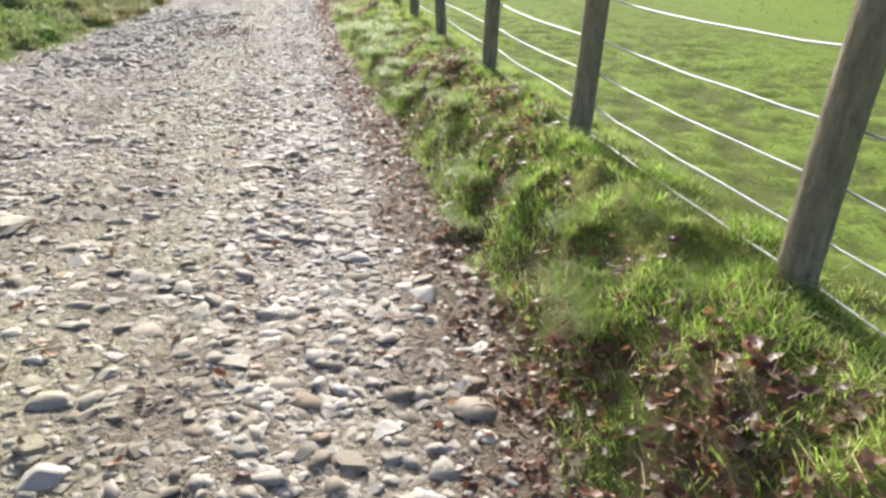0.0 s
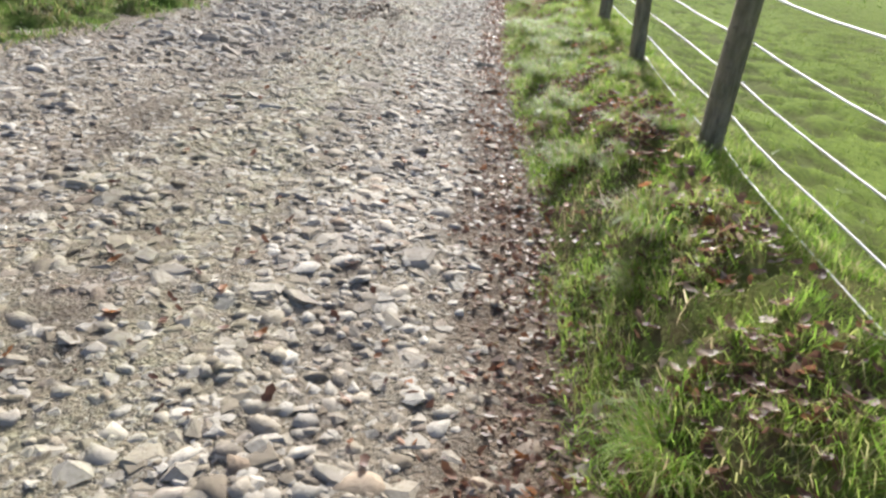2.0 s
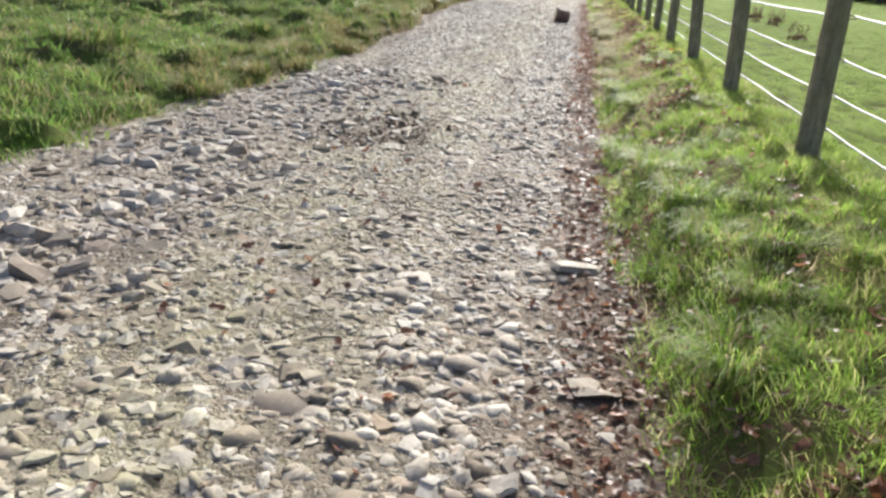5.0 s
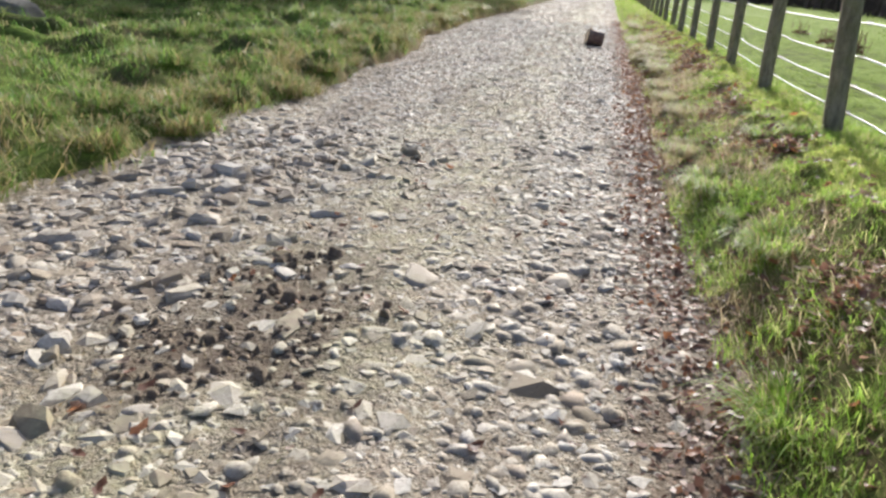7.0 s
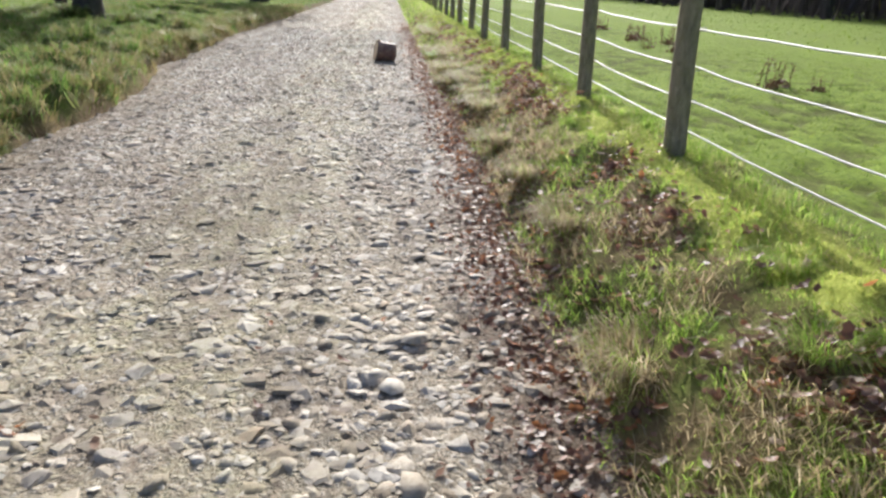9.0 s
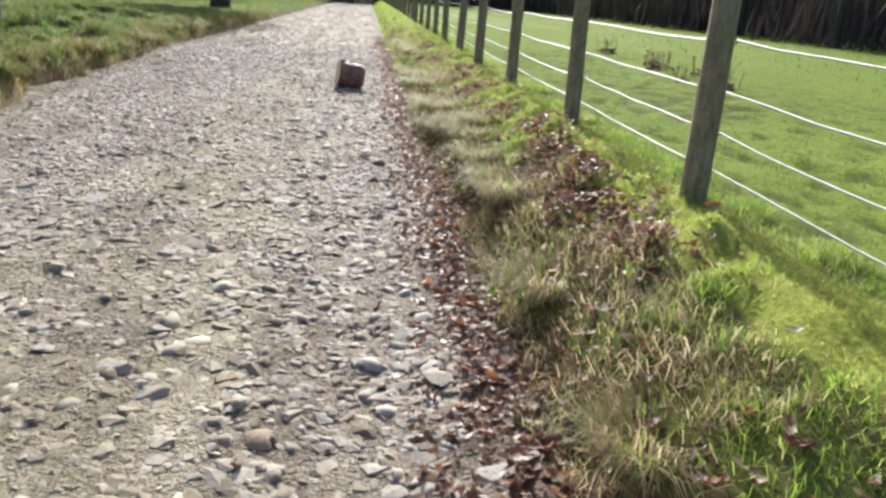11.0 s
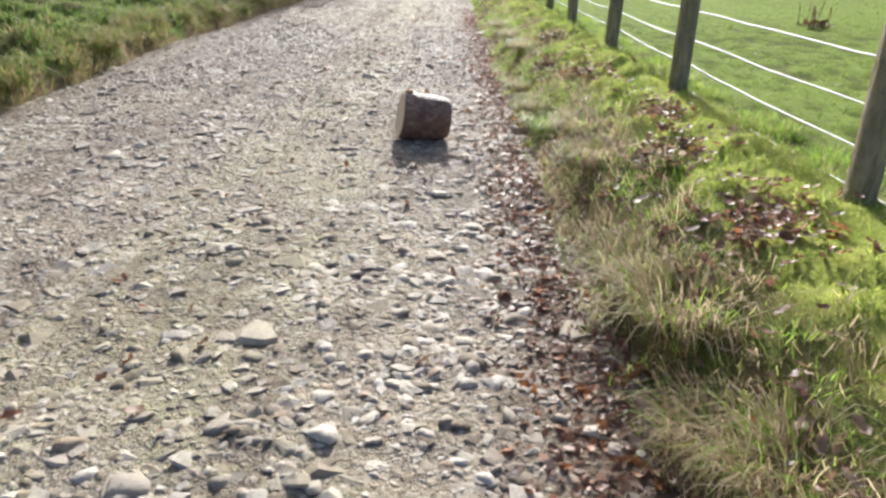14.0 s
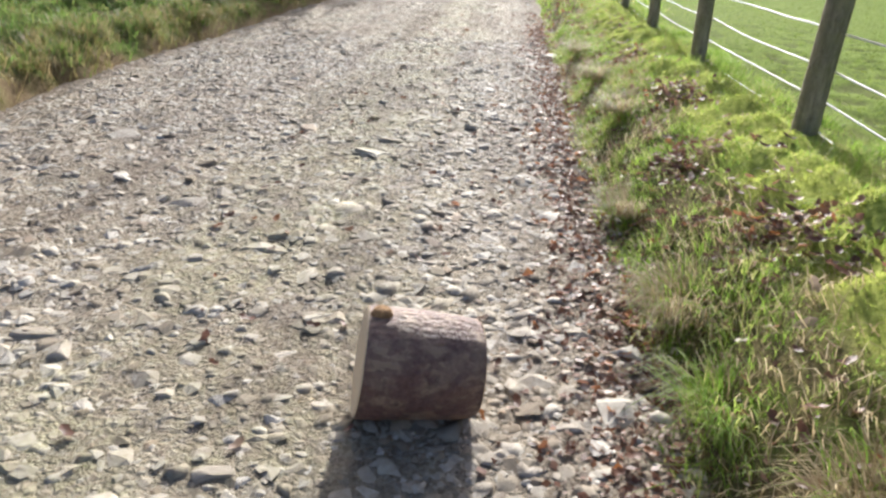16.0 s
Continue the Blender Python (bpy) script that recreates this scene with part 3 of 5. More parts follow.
h = (0.03 + 0.075 * clump + 0.06 * edge) * rng.uniform(0.6, 1.5, len(p))
blades("meadow_grass", p, h, rng.uniform(0.007, 0.016, len(p)), rng.uniform(0.3, 1.5, len(p)), M_MEADOW, "rough dark green meadow grass in uneven hummocks")
p = scatter(70000, -4.6, -2.8, 13, 48)
e = left_edge(p[:, 1]) - p[:, 0]
p = p[(e > -0.05) & (e < 0.9) & (rng.random(len(p)) < 0.15 + 0.85 * ramp(bumps(p[:, 0], p[:, 1], 0.4, 72), -0.1, 0.25))]
q = scatter(52000, -10.5, -3.0, 9, 47)
q = q[(left_edge(q[:, 1]) - q[:, 0] > 0.05) & (rng.random(len(q)) < ramp(bumps(q[:, 0], q[:, 1], 1.1, 74, 3), -0.25, 0.3) * (0.35 + 0.65 * ramp(q[:, 1], 10, 17)))]
blades("meadow_straw", q, rng.uniform(0.06, 0.15, len(q)), rng.uniform(0.006, 0.012, len(q)), rng.uniform(0.5, 1.7, len(q)), M_EDGE, "olive and straw blades among the meadow grass", simple=True)
blades("edge_grass", p, rng.uniform(0.08, 0.24, len(p)), rng.uniform(0.005, 0.009, len(p)), rng.uniform(0.4, 1.4, len(p)), M_EDGE, "olive and straw long grass overhanging the track's bank")
p = scatter(20000, -34, -10.5, 8, 80)
blades("far_meadow_grass", p, rng.uniform(0.08, 0.26, len(p)), rng.uniform(0.02, 0.05, len(p)), rng.uniform(0.2, 1.0, len(p)), M_PASTURE, "bright short grass of the field beyond the trees", simple=True)
p = scatter(16000, -10.5, -3.2, 47, 98)
p = p[left_edge(p[:, 1]) - p[:, 0] > 0.05]
blades("roadside_grass", p, rng.uniform(0.08, 0.25, len(p)), rng.uniform(0.015, 0.03, len(p)), rng.uniform(0.2, 1.0, len(p)), M_MEADOW, "meadow grass along the far stretch of track", simple=True)

# grazed pasture behind the fence
p = scatter(190000, 1.75, 8.0, 0, 48)
keep = rng.random(len(p)) < (0.10 + 0.90 * ramp(bumps(p[:, 0], p[:, 1], 0.1, 81, 2), -0.3, 0.15)) * (1.1 - 0.10 * (p[:, 0] - 1.75))
keep &= rng.random(len(p)) > 0.9 * pit_mask(p[:, 0], p[:, 1])
keep &= ((p[:, 0] - 3.4) / 0.7) ** 2 + ((p[:, 1] - 24.2) / 1.2) ** 2 > rng.uniform(0.3, 1.2, len(p))
p = p[keep]
blades("pasture_grass", p, rng.uniform(0.02, 0.065, len(p)), rng.uniform(0.006, 0.013, len(p)), rng.uniform(0.3, 1.3, len(p)), M_PASTURE, "short grazed pasture grass behind the wire fence", simple=True)
p = scatter(10000, 8.0, 22, 4, 100)
blades("far_pasture_grass", p, rng.uniform(0.04, 0.10, len(p)), rng.uniform(0.03, 0.07, len(p)), rng.uniform(0.3, 1.0, len(p)), M_PASTURE, "short pasture grass reaching to the wood", simple=True)
p = scatter(10000, 0.5, 2.4, 37, 98)
blades("far_verge_grass", p, rng.uniform(0.06, 0.16, len(p)), rng.uniform(0.012, 0.025, len(p)), rng.uniform(0.3, 1.0, len(p)), M_VERGE, "green and yellowing grass on the far verge")


def arching_blades(radius, height, count, wide=1.0):
    """Long blades that spring from one foot and bow outwards."""
    a, r = rng.uniform(0, 2 * np.pi, count), radius * 0.5 * np.sqrt(rng.random(count))
    v, f = [], []
    for i in range(count):
        lean, hh, w = rng.uniform(0.4, 1.9), height * rng.uniform(0.35, 1.2), rng.uniform(0.0014, 0.0032) * wide
        out = a[i] + rng.normal(0, 0.7)
        u, s = np.array([math.cos(out), math.sin(out)]), np.array([-math.sin(out), math.cos(out)]) * w
        base = np.array([math.cos(a[i]), math.sin(a[i])]) * r[i]
        k = len(v)
        for t, ww in ((0, 1.0), (0.45, 0.9), (0.8, 0.6)):
            c = base + u * (hh * lean * t ** 1.8)
            z = hh * (t * (1.35 - 0.35 * min(lean, 1.7) * t)) - 0.015
            v += [(*(c - s * ww), z), (*(c + s * ww), z)]
        c = base + u * hh * lean * 1.15
        v.append((*c, hh * max(0.02, 1.12 - 0.55 * lean) - 0.015))
        f += [(k, k + 1, k + 3), (k, k + 3, k + 2), (k + 2, k + 3, k + 5), (k + 2, k + 5, k + 4), (k + 4, k + 5, k + 6)]
    return v, f


def make_tussock(radius, height, fresh, withered, label):
    root = tagged(new("grass_tussock"), label, "grass tussock", "tussocks on the verge")
    for name, count, material in (("green_tuft", fresh, M_VERGE), ("withered_tuft", withered, M_DRY)):
        tagged(new(name, mesh_from(name, *arching_blades(radius, height, count), material)), kind="stuff").parent = root
    return root


def stand(ob, x, y, turn=0.0, size=1.0, sink=0.0):
    ob.matrix_basis = pose(x, y, float(top_height(x, y)) - sink, 0, 0, turn) @ Matrix.Diagonal((size, size, size, 1))
    return ob


dry = make_tussock(0.36, 0.125, 170, 640, "straw-coloured tussock of long withered grass on the verge")
stand(dry, 0.84, 25.99)
green = make_tussock(0.26, 0.12, 420, 90, "green tussock of long arching grass on the verge")
stand(green, 1.05, 4.07)
for src, spots in ((dry, ((0.82, 19.59, 1.0), (0.82, 17.17, 0.9), (0.75, 15.81, 0.9), (0.86, 21.84, 1.0), (0.75, 23.56, 0.95), (0.88, 22.48, 1.05), (0.86, 21.34, 0.9), (0.89, 20.89, 1.1), (0.9, 26.69, 1.0),
                          (0.76, 24.58, 1.1), (0.83, 23.32, 1.0), (0.99, 22.8, 0.9), (0.82, 24.15, 1.2), (0.87, 30.67, 1.0), (0.71, 29.13, 0.9), (0.74, 27.96, 1.0), (0.85, 32.2, 1.0), (0.83, 33.9, 1.0), (0.81, 18.39, 0.9))),
                   (green, ((0.77, 14.7, 1.1), (0.73, 12.23, 1.1), (0.96, 6.59, 0.9), (1.16, 5.22, 1.0), (0.94, 3.72, 0.95), (0.94, 7.54, 1.0), (0.9, 8.77, 1.0), (0.96, 9.83, 0.9), (0.85, 11.2, 1.1),
                            (0.87, 13.42, 1.0), (0.73, 27.34, 1.0), (1.08, 2.48, 0.8), (0.9, 10.36, 0.9)))):
    for i, (x, y, s) in enumerate(spots):
        m = pose(x, y, float(top_height(x, y)), 0, 0, 77 * i)
        copy_thing(src, m).scale = (s, s, s)

# smaller tufts all over the verge's first stretch, where the grass is lush
r = random.Random(33)
for i in range(46):
    y = r.uniform(1.6, 16.5)
    x = r.uniform(float(right_edge(np.array(y))) + 0.18, 1.45)
    size = r.uniform(0.45, 0.8)
    copy_thing(green, pose(x, y, float(top_height(x, y)) - 0.01, 0, 0, r.uniform(0, 360))).scale = (size, size, size)

# shaggy hummocks on the open side, along the bank and out in the meadow
def make_hummock(radius, height, fresh, withered, label):
    root = tagged(new("meadow_hummock"), label, "grass hummock", "hummocks in the meadow")
    for name, count, material in (("green_tuft", fresh, M_MEADOW), ("withered_tuft", withered, M_EDGE)):
        tagged(new(name, mesh_from(name, *arching_blades(radius, height, count, 2.2), material)), kind="stuff").parent = root
    return root


def bank_spot(y, back):
    return float(left_edge(np.array(y))) - back, y


mixed = make_hummock(0.42, 0.17, 130, 190, "shaggy olive and straw grass hummock on the track's open bank")
x, y = bank_spot(17.2, 0.16)
stand(mixed, x, y, 30, 1.0, 0.02)
leafy = make_hummock(0.5, 0.16, 240, 60, "rounded dark green grass hummock in the rough meadow")
stand(leafy, -4.4, 19.5, 80, 1.0, 0.03)
r = random.Random(21)
spots = [(mixed, *bank_spot(y, r.uniform(0.08, 0.3)), r.uniform(0.75, 1.15)) for y in (13.1, 14.3, 15.2, 16.1, 18.4, 19.3, 20.1, 21.2, 21.9, 22.8, 23.6, 24.9, 25.7, 26.4, 27.6, 28.3, 29.4, 30.5, 31.4, 32.6, 33.8, 35.1, 36.6, 38.2)]
spots += [(leafy, *bank_spot(r.uniform(12, 42), r.uniform(0.5, 5.0)), r.uniform(0.8, 1.7)) for _ in range(64)]
for src, x, y, s in spots:
    m = pose(x, y, float(ground_height(x, y)) - 0.02, 0, 0, r.uniform(0, 360))
    copy_thing(src, m).scale = (s, s, s)

# ---- fence ----
fence = tagged(new("fence"), "weathered round timber posts strung with five white wires", "fence")


def fence_line(y):
    return 1.578 + 0.01 * math.sin(y * 0.9)


post_ys = [-0.30, 1.95, 3.96, 6.15, 8.60, 10.82, 13.11, 15.48, 17.77, 19.94, 22.20, 24.63, 27.05, 29.41, 31.83, 34.2]
post_leans = [0.02, 0.04, 0.025, 0.0, -0.08, -0.025, -0.05, -0.08, -0.02, -0.015, -0.025, -0.005, 0.008, 0.035, -0.01, 0.0]
while post_ys[-1] < 94:
    post_ys.append(post_ys[-1] + 2.36)


def make_post(seed, lean_x, lean_y):
    """A round post, slightly bent and flattened, with cracks and a sloping sawn top; its foot is in the ground."""
    r = random.Random(seed)
    bm = bmesh.new()
    rings, around, top = 15, 14, 1.06
    loops = []
    bend = (r.uniform(-0.012, 0.012), r.uniform(-0.012, 0.012))
    grooves = [r.uniform(0, 6.28) for _ in range(3)]
    for k in range(rings):
        t = k / (rings - 1)
        z = -0.25 + t * (top + 0.25)
        rad = 0.066 - 0.005 * t + r.uniform(-0.0012, 0.0012)
        loop = []
        for j in range(around):
            a = 2 * math.pi * j / around
            cut = sum(0.006 * math.exp(-((a - g + math.pi) % (2 * math.pi) - math.pi) ** 2 / 0.03) for g in grooves)
            q = rad * (1 + 0.05 * math.cos(2 * a + seed)) - cut
            tilt = 0.012 * math.cos(a) if k == rings - 1 else 0
            loop.append(bm.verts.new((q * math.cos(a) + bend[0] * math.sin(3.1 * t) + lean_x * z, q * math.sin(a) + bend[1] * math.sin(3.1 * t) + lean_y * z, z + tilt)))
        loops.append(loop)
    for u, w in zip(loops, loops[1:]):
        for j in range(around):
            bm.faces.new((u[j], u[(j + 1) % around], w[(j + 1) % around], w[j]))
    bm.faces.new(loops[-1])
    return bm


STRANDS = (0.46, 0.617, 0.79, 0.978, 1.197)


def strand_height(height, y):
    """The strands rise and drop a little along the fence and keep their order."""
    return height + float(np.interp(y, [4, 9, 11, 16, 17.8, 20, 30], [0.022, 0.018, 0.0, -0.01, -0.018, 0.0, 0.008]))


def make_clip():
    """A small galvanized staple: two prongs in the post and a bridge over the wire."""
    bm = bmesh.new()
    for x0, x1, wide, high in ((-0.012, 0.026, 0.0022, 0.009), (-0.012, 0.026, 0.0022, -0.009), (0.023, 0.028, 0.0022, 0.0)):
        box = bmesh.ops.create_cube(bm, size=1.0)["verts"]
        bmesh.ops.scale(bm, vec=(x1 - x0, wide * 2, 0.0044 if high else 0.022), verts=box)
        bmesh.ops.translate(bm, vec=((x0 + x1) / 2, 0, high), verts=box)
    bmesh.ops.bevel(bm, geom=list(bm.edges), offset=0.0008, segments=1, affect="EDGES")
    me = bpy.data.meshes.new("staple")
    bm.to_mesh(me)
    bm.free()
    me.materials.append(M_CLIP)
    return me


CLIP = make_clip()
r = random.Random(4)
for i, y in enumerate(post_ys):
    x = fence_line(y)
    ob = part("post", make_post(i, post_leans[i] if i < len(post_leans) else r.uniform(-0.03, 0.03), r.uniform(-0.025, 0.02)), M_POST, fence)
    base = float(ground_height(x, y))
    ob.location = (x, y, base)
    if y < 46:
        for hgt in STRANDS:
            clip = new("staple", CLIP)
            clip.parent = ob
            clip.location = (0.052, 0, strand_height(hgt, y) - base)


def make_wire(height, seed):
    """One strand along the field side of the posts, sagging and kinked between them."""
    r = random.Random(seed)
    pts = []
    for a, b in zip(post_ys, post_ys[1:]):
        sag = r.uniform(0.004, 0.022)
        for k in range(6):
            t = k / 6
            kink = 0.0 if k == 0 else r.uniform(-0.004, 0.004)
            pts.append((fence_line(a + (b - a) * t) + 0.072, a + (b - a) * t, strand_height(height, a + (b - a) * t) - 4 * sag * t * (1 - t) + kink + (r.uniform(-0.008, 0.008) if k == 0 else 0)))
    bm = bmesh.new()
    old = None
    for x, y, z in pts:
        ring = [bm.verts.new((x + 0.0045 * math.cos(a), y, z + 0.0045 * math.sin(a))) for a in (0.5, 1.76, 3.01, 4.27, 5.53)]
        if old:
            for j in range(5):
                bm.faces.new((old[j], old[(j + 1) % 5], ring[(j + 1) % 5], ring[j]))
        old = ring
    return bm


for i, hgt in enumerate(STRANDS):
    part("wire", make_wire(hgt, i), M_WIRE, fence, "taut white plastic-coated wire")


# ---- the log ----
def make_log():
    """A short sawn round, its axis along x; the bark is rough and a little out of round."""
    root = tagged(new("log"), "short log with red-brown bark and pale sawn ends, on the track", "log")
    rr = random.Random(9)
    R, L, around, rings = 0.168, 0.345, 48, 15
    bm = bmesh.new()
    loops = []
    for k in range(rings):
        t = k / (rings - 1)
        x = (t - 0.5) * L
        loop = []
        for j in range(around):
            a = 2 * math.pi * j / around
            lump = 0.004 * math.sin(3 * a + 1.0) + 0.006 * noise.noise((2.5 * math.cos(a), 2.5 * math.sin(a), x * 9)) + 0.003 * noise.noise((9 * math.cos(a), 9 * math.sin(a), x * 40))
            end = -0.006 * (1 if k in (0, rings - 1) else 0)
            slant = -0.03 * max(0.0, 1 - 4 * t) * (0.5 - 0.5 * math.sin(a))
            q = R * (1.04 - 0.11 * t) * (1 - 0.25 * max(0.0, t - 0.82)) + lump + end
            loop.append(bm.verts.new((x + slant, q * math.cos(a), q * math.sin(a))))
        loops.append(loop)
    for u, w in zip(loops, loops[1:]):
        for j in range(around):
            bm.faces.new((u[j], u[(j + 1) % around], w[(j + 1) % around], w[j]))
    bmesh.ops.recalc_face_normals(bm, faces=bm.faces)
    part("bark", bm, M_BARK_LOG, root)
    for s in (-1, 1):
        bm = bmesh.new()
        rings2 = []
        for q, dx in ((0.985, -0.002), (0.93, 0.003), (0.5, 0.003)):
            rings2.append([bm.verts.new((s * (L / 2 + dx) - (0.03 * (0.5 - 0.5 * q * math.sin(2 * math.pi * j / around)) if s < 0 else 0.0), q * R * (0.955 - s * 0.075) * math.cos(2 * math.pi * j / around), q * R * (0.955 - s * 0.075) * math.sin(2 * math.pi * j / around))) for j in range(around)])
        for u, w in zip(rings2, rings2[1:]):
            for j in range(around):
                bm.faces.new((u[j], u[(j + 1) % around], w[(j + 1) % around], w[j]))
        bm.faces.new(rings2[-1])
        bmesh.ops.recalc_face_normals(bm, faces=bm.faces)
        part("sawn_end", bm, M_LOG_END, root, "pale cream sawn end grain", smooth=False)
    # a sawn branch stub beside one end
    bm = bmesh.new()
    bmesh.ops.create_cone(bm, cap_ends=True, segments=14, radius1=0.032, radius2=0.021, depth=0.034)
    bmesh.ops.bevel(bm, geom=[e for e in bm.edges if e.calc_face_angle(0) > 0.8], offset=0.003, segments=1, affect="EDGES")
    for v in bm.verts:
        v.co = Matrix.Rotation(0.1, 3, "X") @ Vector((v.co.x * 1.2, v.co.y, v.co.z + 0.004 * noise.noise(v.co * 60))) + Vector((-0.135, -0.012, 0.173))
    part("branch_stub", bm, M_STUB, root, "orange-brown sawn stub of a branch")
    return root


log = make_log()
log.matrix_basis = pose(-0.195, 27.355, float(track_height(-0.20, 27.36)) + 0.17, 0, 5, 11)


# ---- stones on the track ----
def stone_mesh(seed, detail, flat, angular):
    r = random.Random(seed)
    bm = bmesh.new()
    bmesh.ops.create_icosphere(bm, subdivisions=detail, radius=0.5)
    cuts = [(Vector((r.gauss(0, 1), r.gauss(0, 1), abs(r.gauss(0, 0.9)) - 0.1)).normalized(), r.uniform(0.19, 0.38)) for _ in range(angular)]
    cuts.append((Vector((r.gauss(0, 0.12), r.gauss(0, 0.12), 1)).normalized(), r.uniform(0.2, 0.3)))
    off = Vector((r.uniform(0, 50), r.uniform(0, 50), 0))
    for v in bm.verts:
        v.co *= 1 + 0.22 * noise.noise(v.co * 2.2 + off) + 0.08 * noise.noise(v.co * 6 + off)
        for nn, dd in cuts:
            over = v.co.dot(nn) - dd
            if over > 0:
                v.co -= nn * over
        v.co = Vector((v.co.x, v.co.y * r.uniform(0.96, 1.04) * 0.78, v.co.z * flat))
    me = bpy.data.meshes.new("stone")
    for fc in bm.faces:
        fc.smooth = True
    bm.to_mesh(me)
    bm.free()
    me.materials.append(M_STONE)
    return me


STONE_MESHES = [stone_mesh(i, 3, 0.27 + 0.03 * (i % 6), 6 + i % 6) for i in range(14)]


def lay_stone(x, y, size, i):
    ob = new("stone", STONE_MESHES[i % len(STONE_MESHES)])
    ob.parent = track
    s = size * 1.1
    ob.matrix_basis = pose(x, y, float(track_height(x, y)) - 0.03 * s, rng.normal(0, 9), rng.normal(0, 9), rng.uniform(-40, 40) + (180 if rng.random() < 0.5 else 0)) @ Matrix.Diagonal((s, s, s * (1.45 if size > 0.23 else 1.15), 1))


def pebbles(name, xy, size, label, flat=(0.25, 0.5), sink=-0.05, round_top=0.6, material=None, smooth=True, shoulder=False, tilt=0.13):
    """Many small stones in one mesh: irregular lumps with a worn top and a rounded crown (the larger with a shoulder), each turned and tilted its own way."""
    n = len(xy)
    a = (np.arange(6)[None] + rng.uniform(-0.38, 0.38, (n, 6))) * (np.pi / 3)
    r = rng.uniform(0.31, 0.62, (n, 6))
    wide = rng.uniform(0.58, 0.98, (n, 1))
    thick = rng.uniform(*flat, (n, 1))
    cx, cy = np.cos(a) * r * 1.1, np.sin(a) * r * wide
    sx, sy = rng.uniform(-0.07, 0.07, (n, 1)), rng.uniform(-0.07, 0.07, (n, 1))
    shrink = rng.uniform(round_top - 0.2, round_top + 0.16, (n, 6))
    low = np.stack([cx, cy, thick * (np.full((n, 6), -0.5) if shoulder else rng.uniform(-0.25, 0.12, (n, 6)))], -1)
    mid = np.stack([cx * 0.96, cy * 0.96, thick * rng.uniform(0.12, 0.42, (n, 6))], -1)
    high = np.stack([cx * shrink + sx, cy * shrink + sy, thick * rng.uniform(0.55, 0.98, (n, 6))], -1)
    crown = np.stack([sx, sy, thick * rng.uniform(0.85, 1.02, (n, 1))], -1)
    rings = [low, mid, high, crown] if shoulder else [low, high, crown]
    v = np.concatenate(rings, 1) * size[:, None, None]
    tx, ty, tz = rng.normal(0, tilt, n), rng.normal(0, tilt, n), rng.uniform(0, 2 * np.pi, n)
    z1 = v[..., 2] + v[..., 0] * tx[:, None] + v[..., 1] * ty[:, None]
    c, d = np.cos(tz)[:, None], np.sin(tz)[:, None]
    x1, y1 = v[..., 0] * c - v[..., 1] * d, v[..., 0] * d + v[..., 1] * c
    z = track_height(xy[:, 0], xy[:, 1]) + sink * size
    out = np.stack([x1 + xy[:, :1], y1 + xy[:, 1:], z1 + z[:, None]], -1).reshape(-1, 3)
    bands = len(rings) - 2
    tri = [(6 * bands + j, 6 * bands + (j + 1) % 6, 6 * bands + 6) for j in range(6)]
    for j in range(6 * bands):
        k = j - 5 if j % 6 == 5 else j + 1
        tri += [(j, k, 6 + k), (j, 6 + k, 6 + j)]
    f = (np.array(tri)[None] + (np.arange(n) * v.shape[1])[:, None, None]).reshape(-1, 3)
    return tagged(new(name, mesh_from(name, out, f, material or M_GRAVEL, smooth)), label, "gravel", kind="stuff")


def grit(name, xy, size, label, rise=(0.06, 0.18)):
    """Countless small sharp chips: low five-sided flakes, pressed into the earth."""
    n = len(xy)
    a = (np.arange(5)[None] + rng.uniform(-0.35, 0.35, (n, 5))) * (2 * np.pi / 5) + rng.uniform(0, 6.28, (n, 1))
    r = rng.uniform(0.35, 0.6, (n, 5))
    low = np.stack([np.cos(a) * r, np.sin(a) * r, rng.uniform(-0.10, 0.05, (n, 5))], -1)
    tip = np.stack([rng.uniform(-0.3, 0.3, (n, 1)), rng.uniform(-0.3, 0.3, (n, 1)), rng.uniform(*rise, (n, 1))], -1)
    v = np.concatenate([low, tip], 1) * size[:, None, None]
    z = track_height(xy[:, 0], xy[:, 1])
    out = v + np.stack([xy[:, 0], xy[:, 1], z], -1)[:, None, :]
    f = (np.array([(j, (j + 1) % 5, 5) for j in range(5)])[None] + (np.arange(n) * 6)[:, None, None]).reshape(-1, 3)
    return tagged(new(name, mesh_from(name, out.reshape(-1, 3), f, M_GRAVEL, False)), label, "gravel", kind="stuff")


def on_track(p, margin=0.0):
    return p[(p[:, 0] < right_edge(p[:, 1]) + margin) & (p[:, 0] > left_edge(p[:, 1]) - margin)]


def stoniness(x, y):
    return (0.5 + 0.5 * ramp(bumps(x, y, 0.9, 91, 3), -0.3, 0.25)) * (1 - 0.85 * foot_mask(x, y)) * (1 - 0.75 * mud_mask(x, y))


def packed(spacing, x0, x1, y0, y1, loose=0.32):
    """Places on a staggered lattice, each shifted at will, as pieces lie that are trodden side by side."""
    p = np.array([(x + spacing * 0.5 * (k % 2), y) for k, y in enumerate(np.arange(y0, y1, spacing * 0.87)) for x in np.arange(x0, x1, spacing)])
    return p + rng.uniform(-loose, loose, p.shape) * spacing


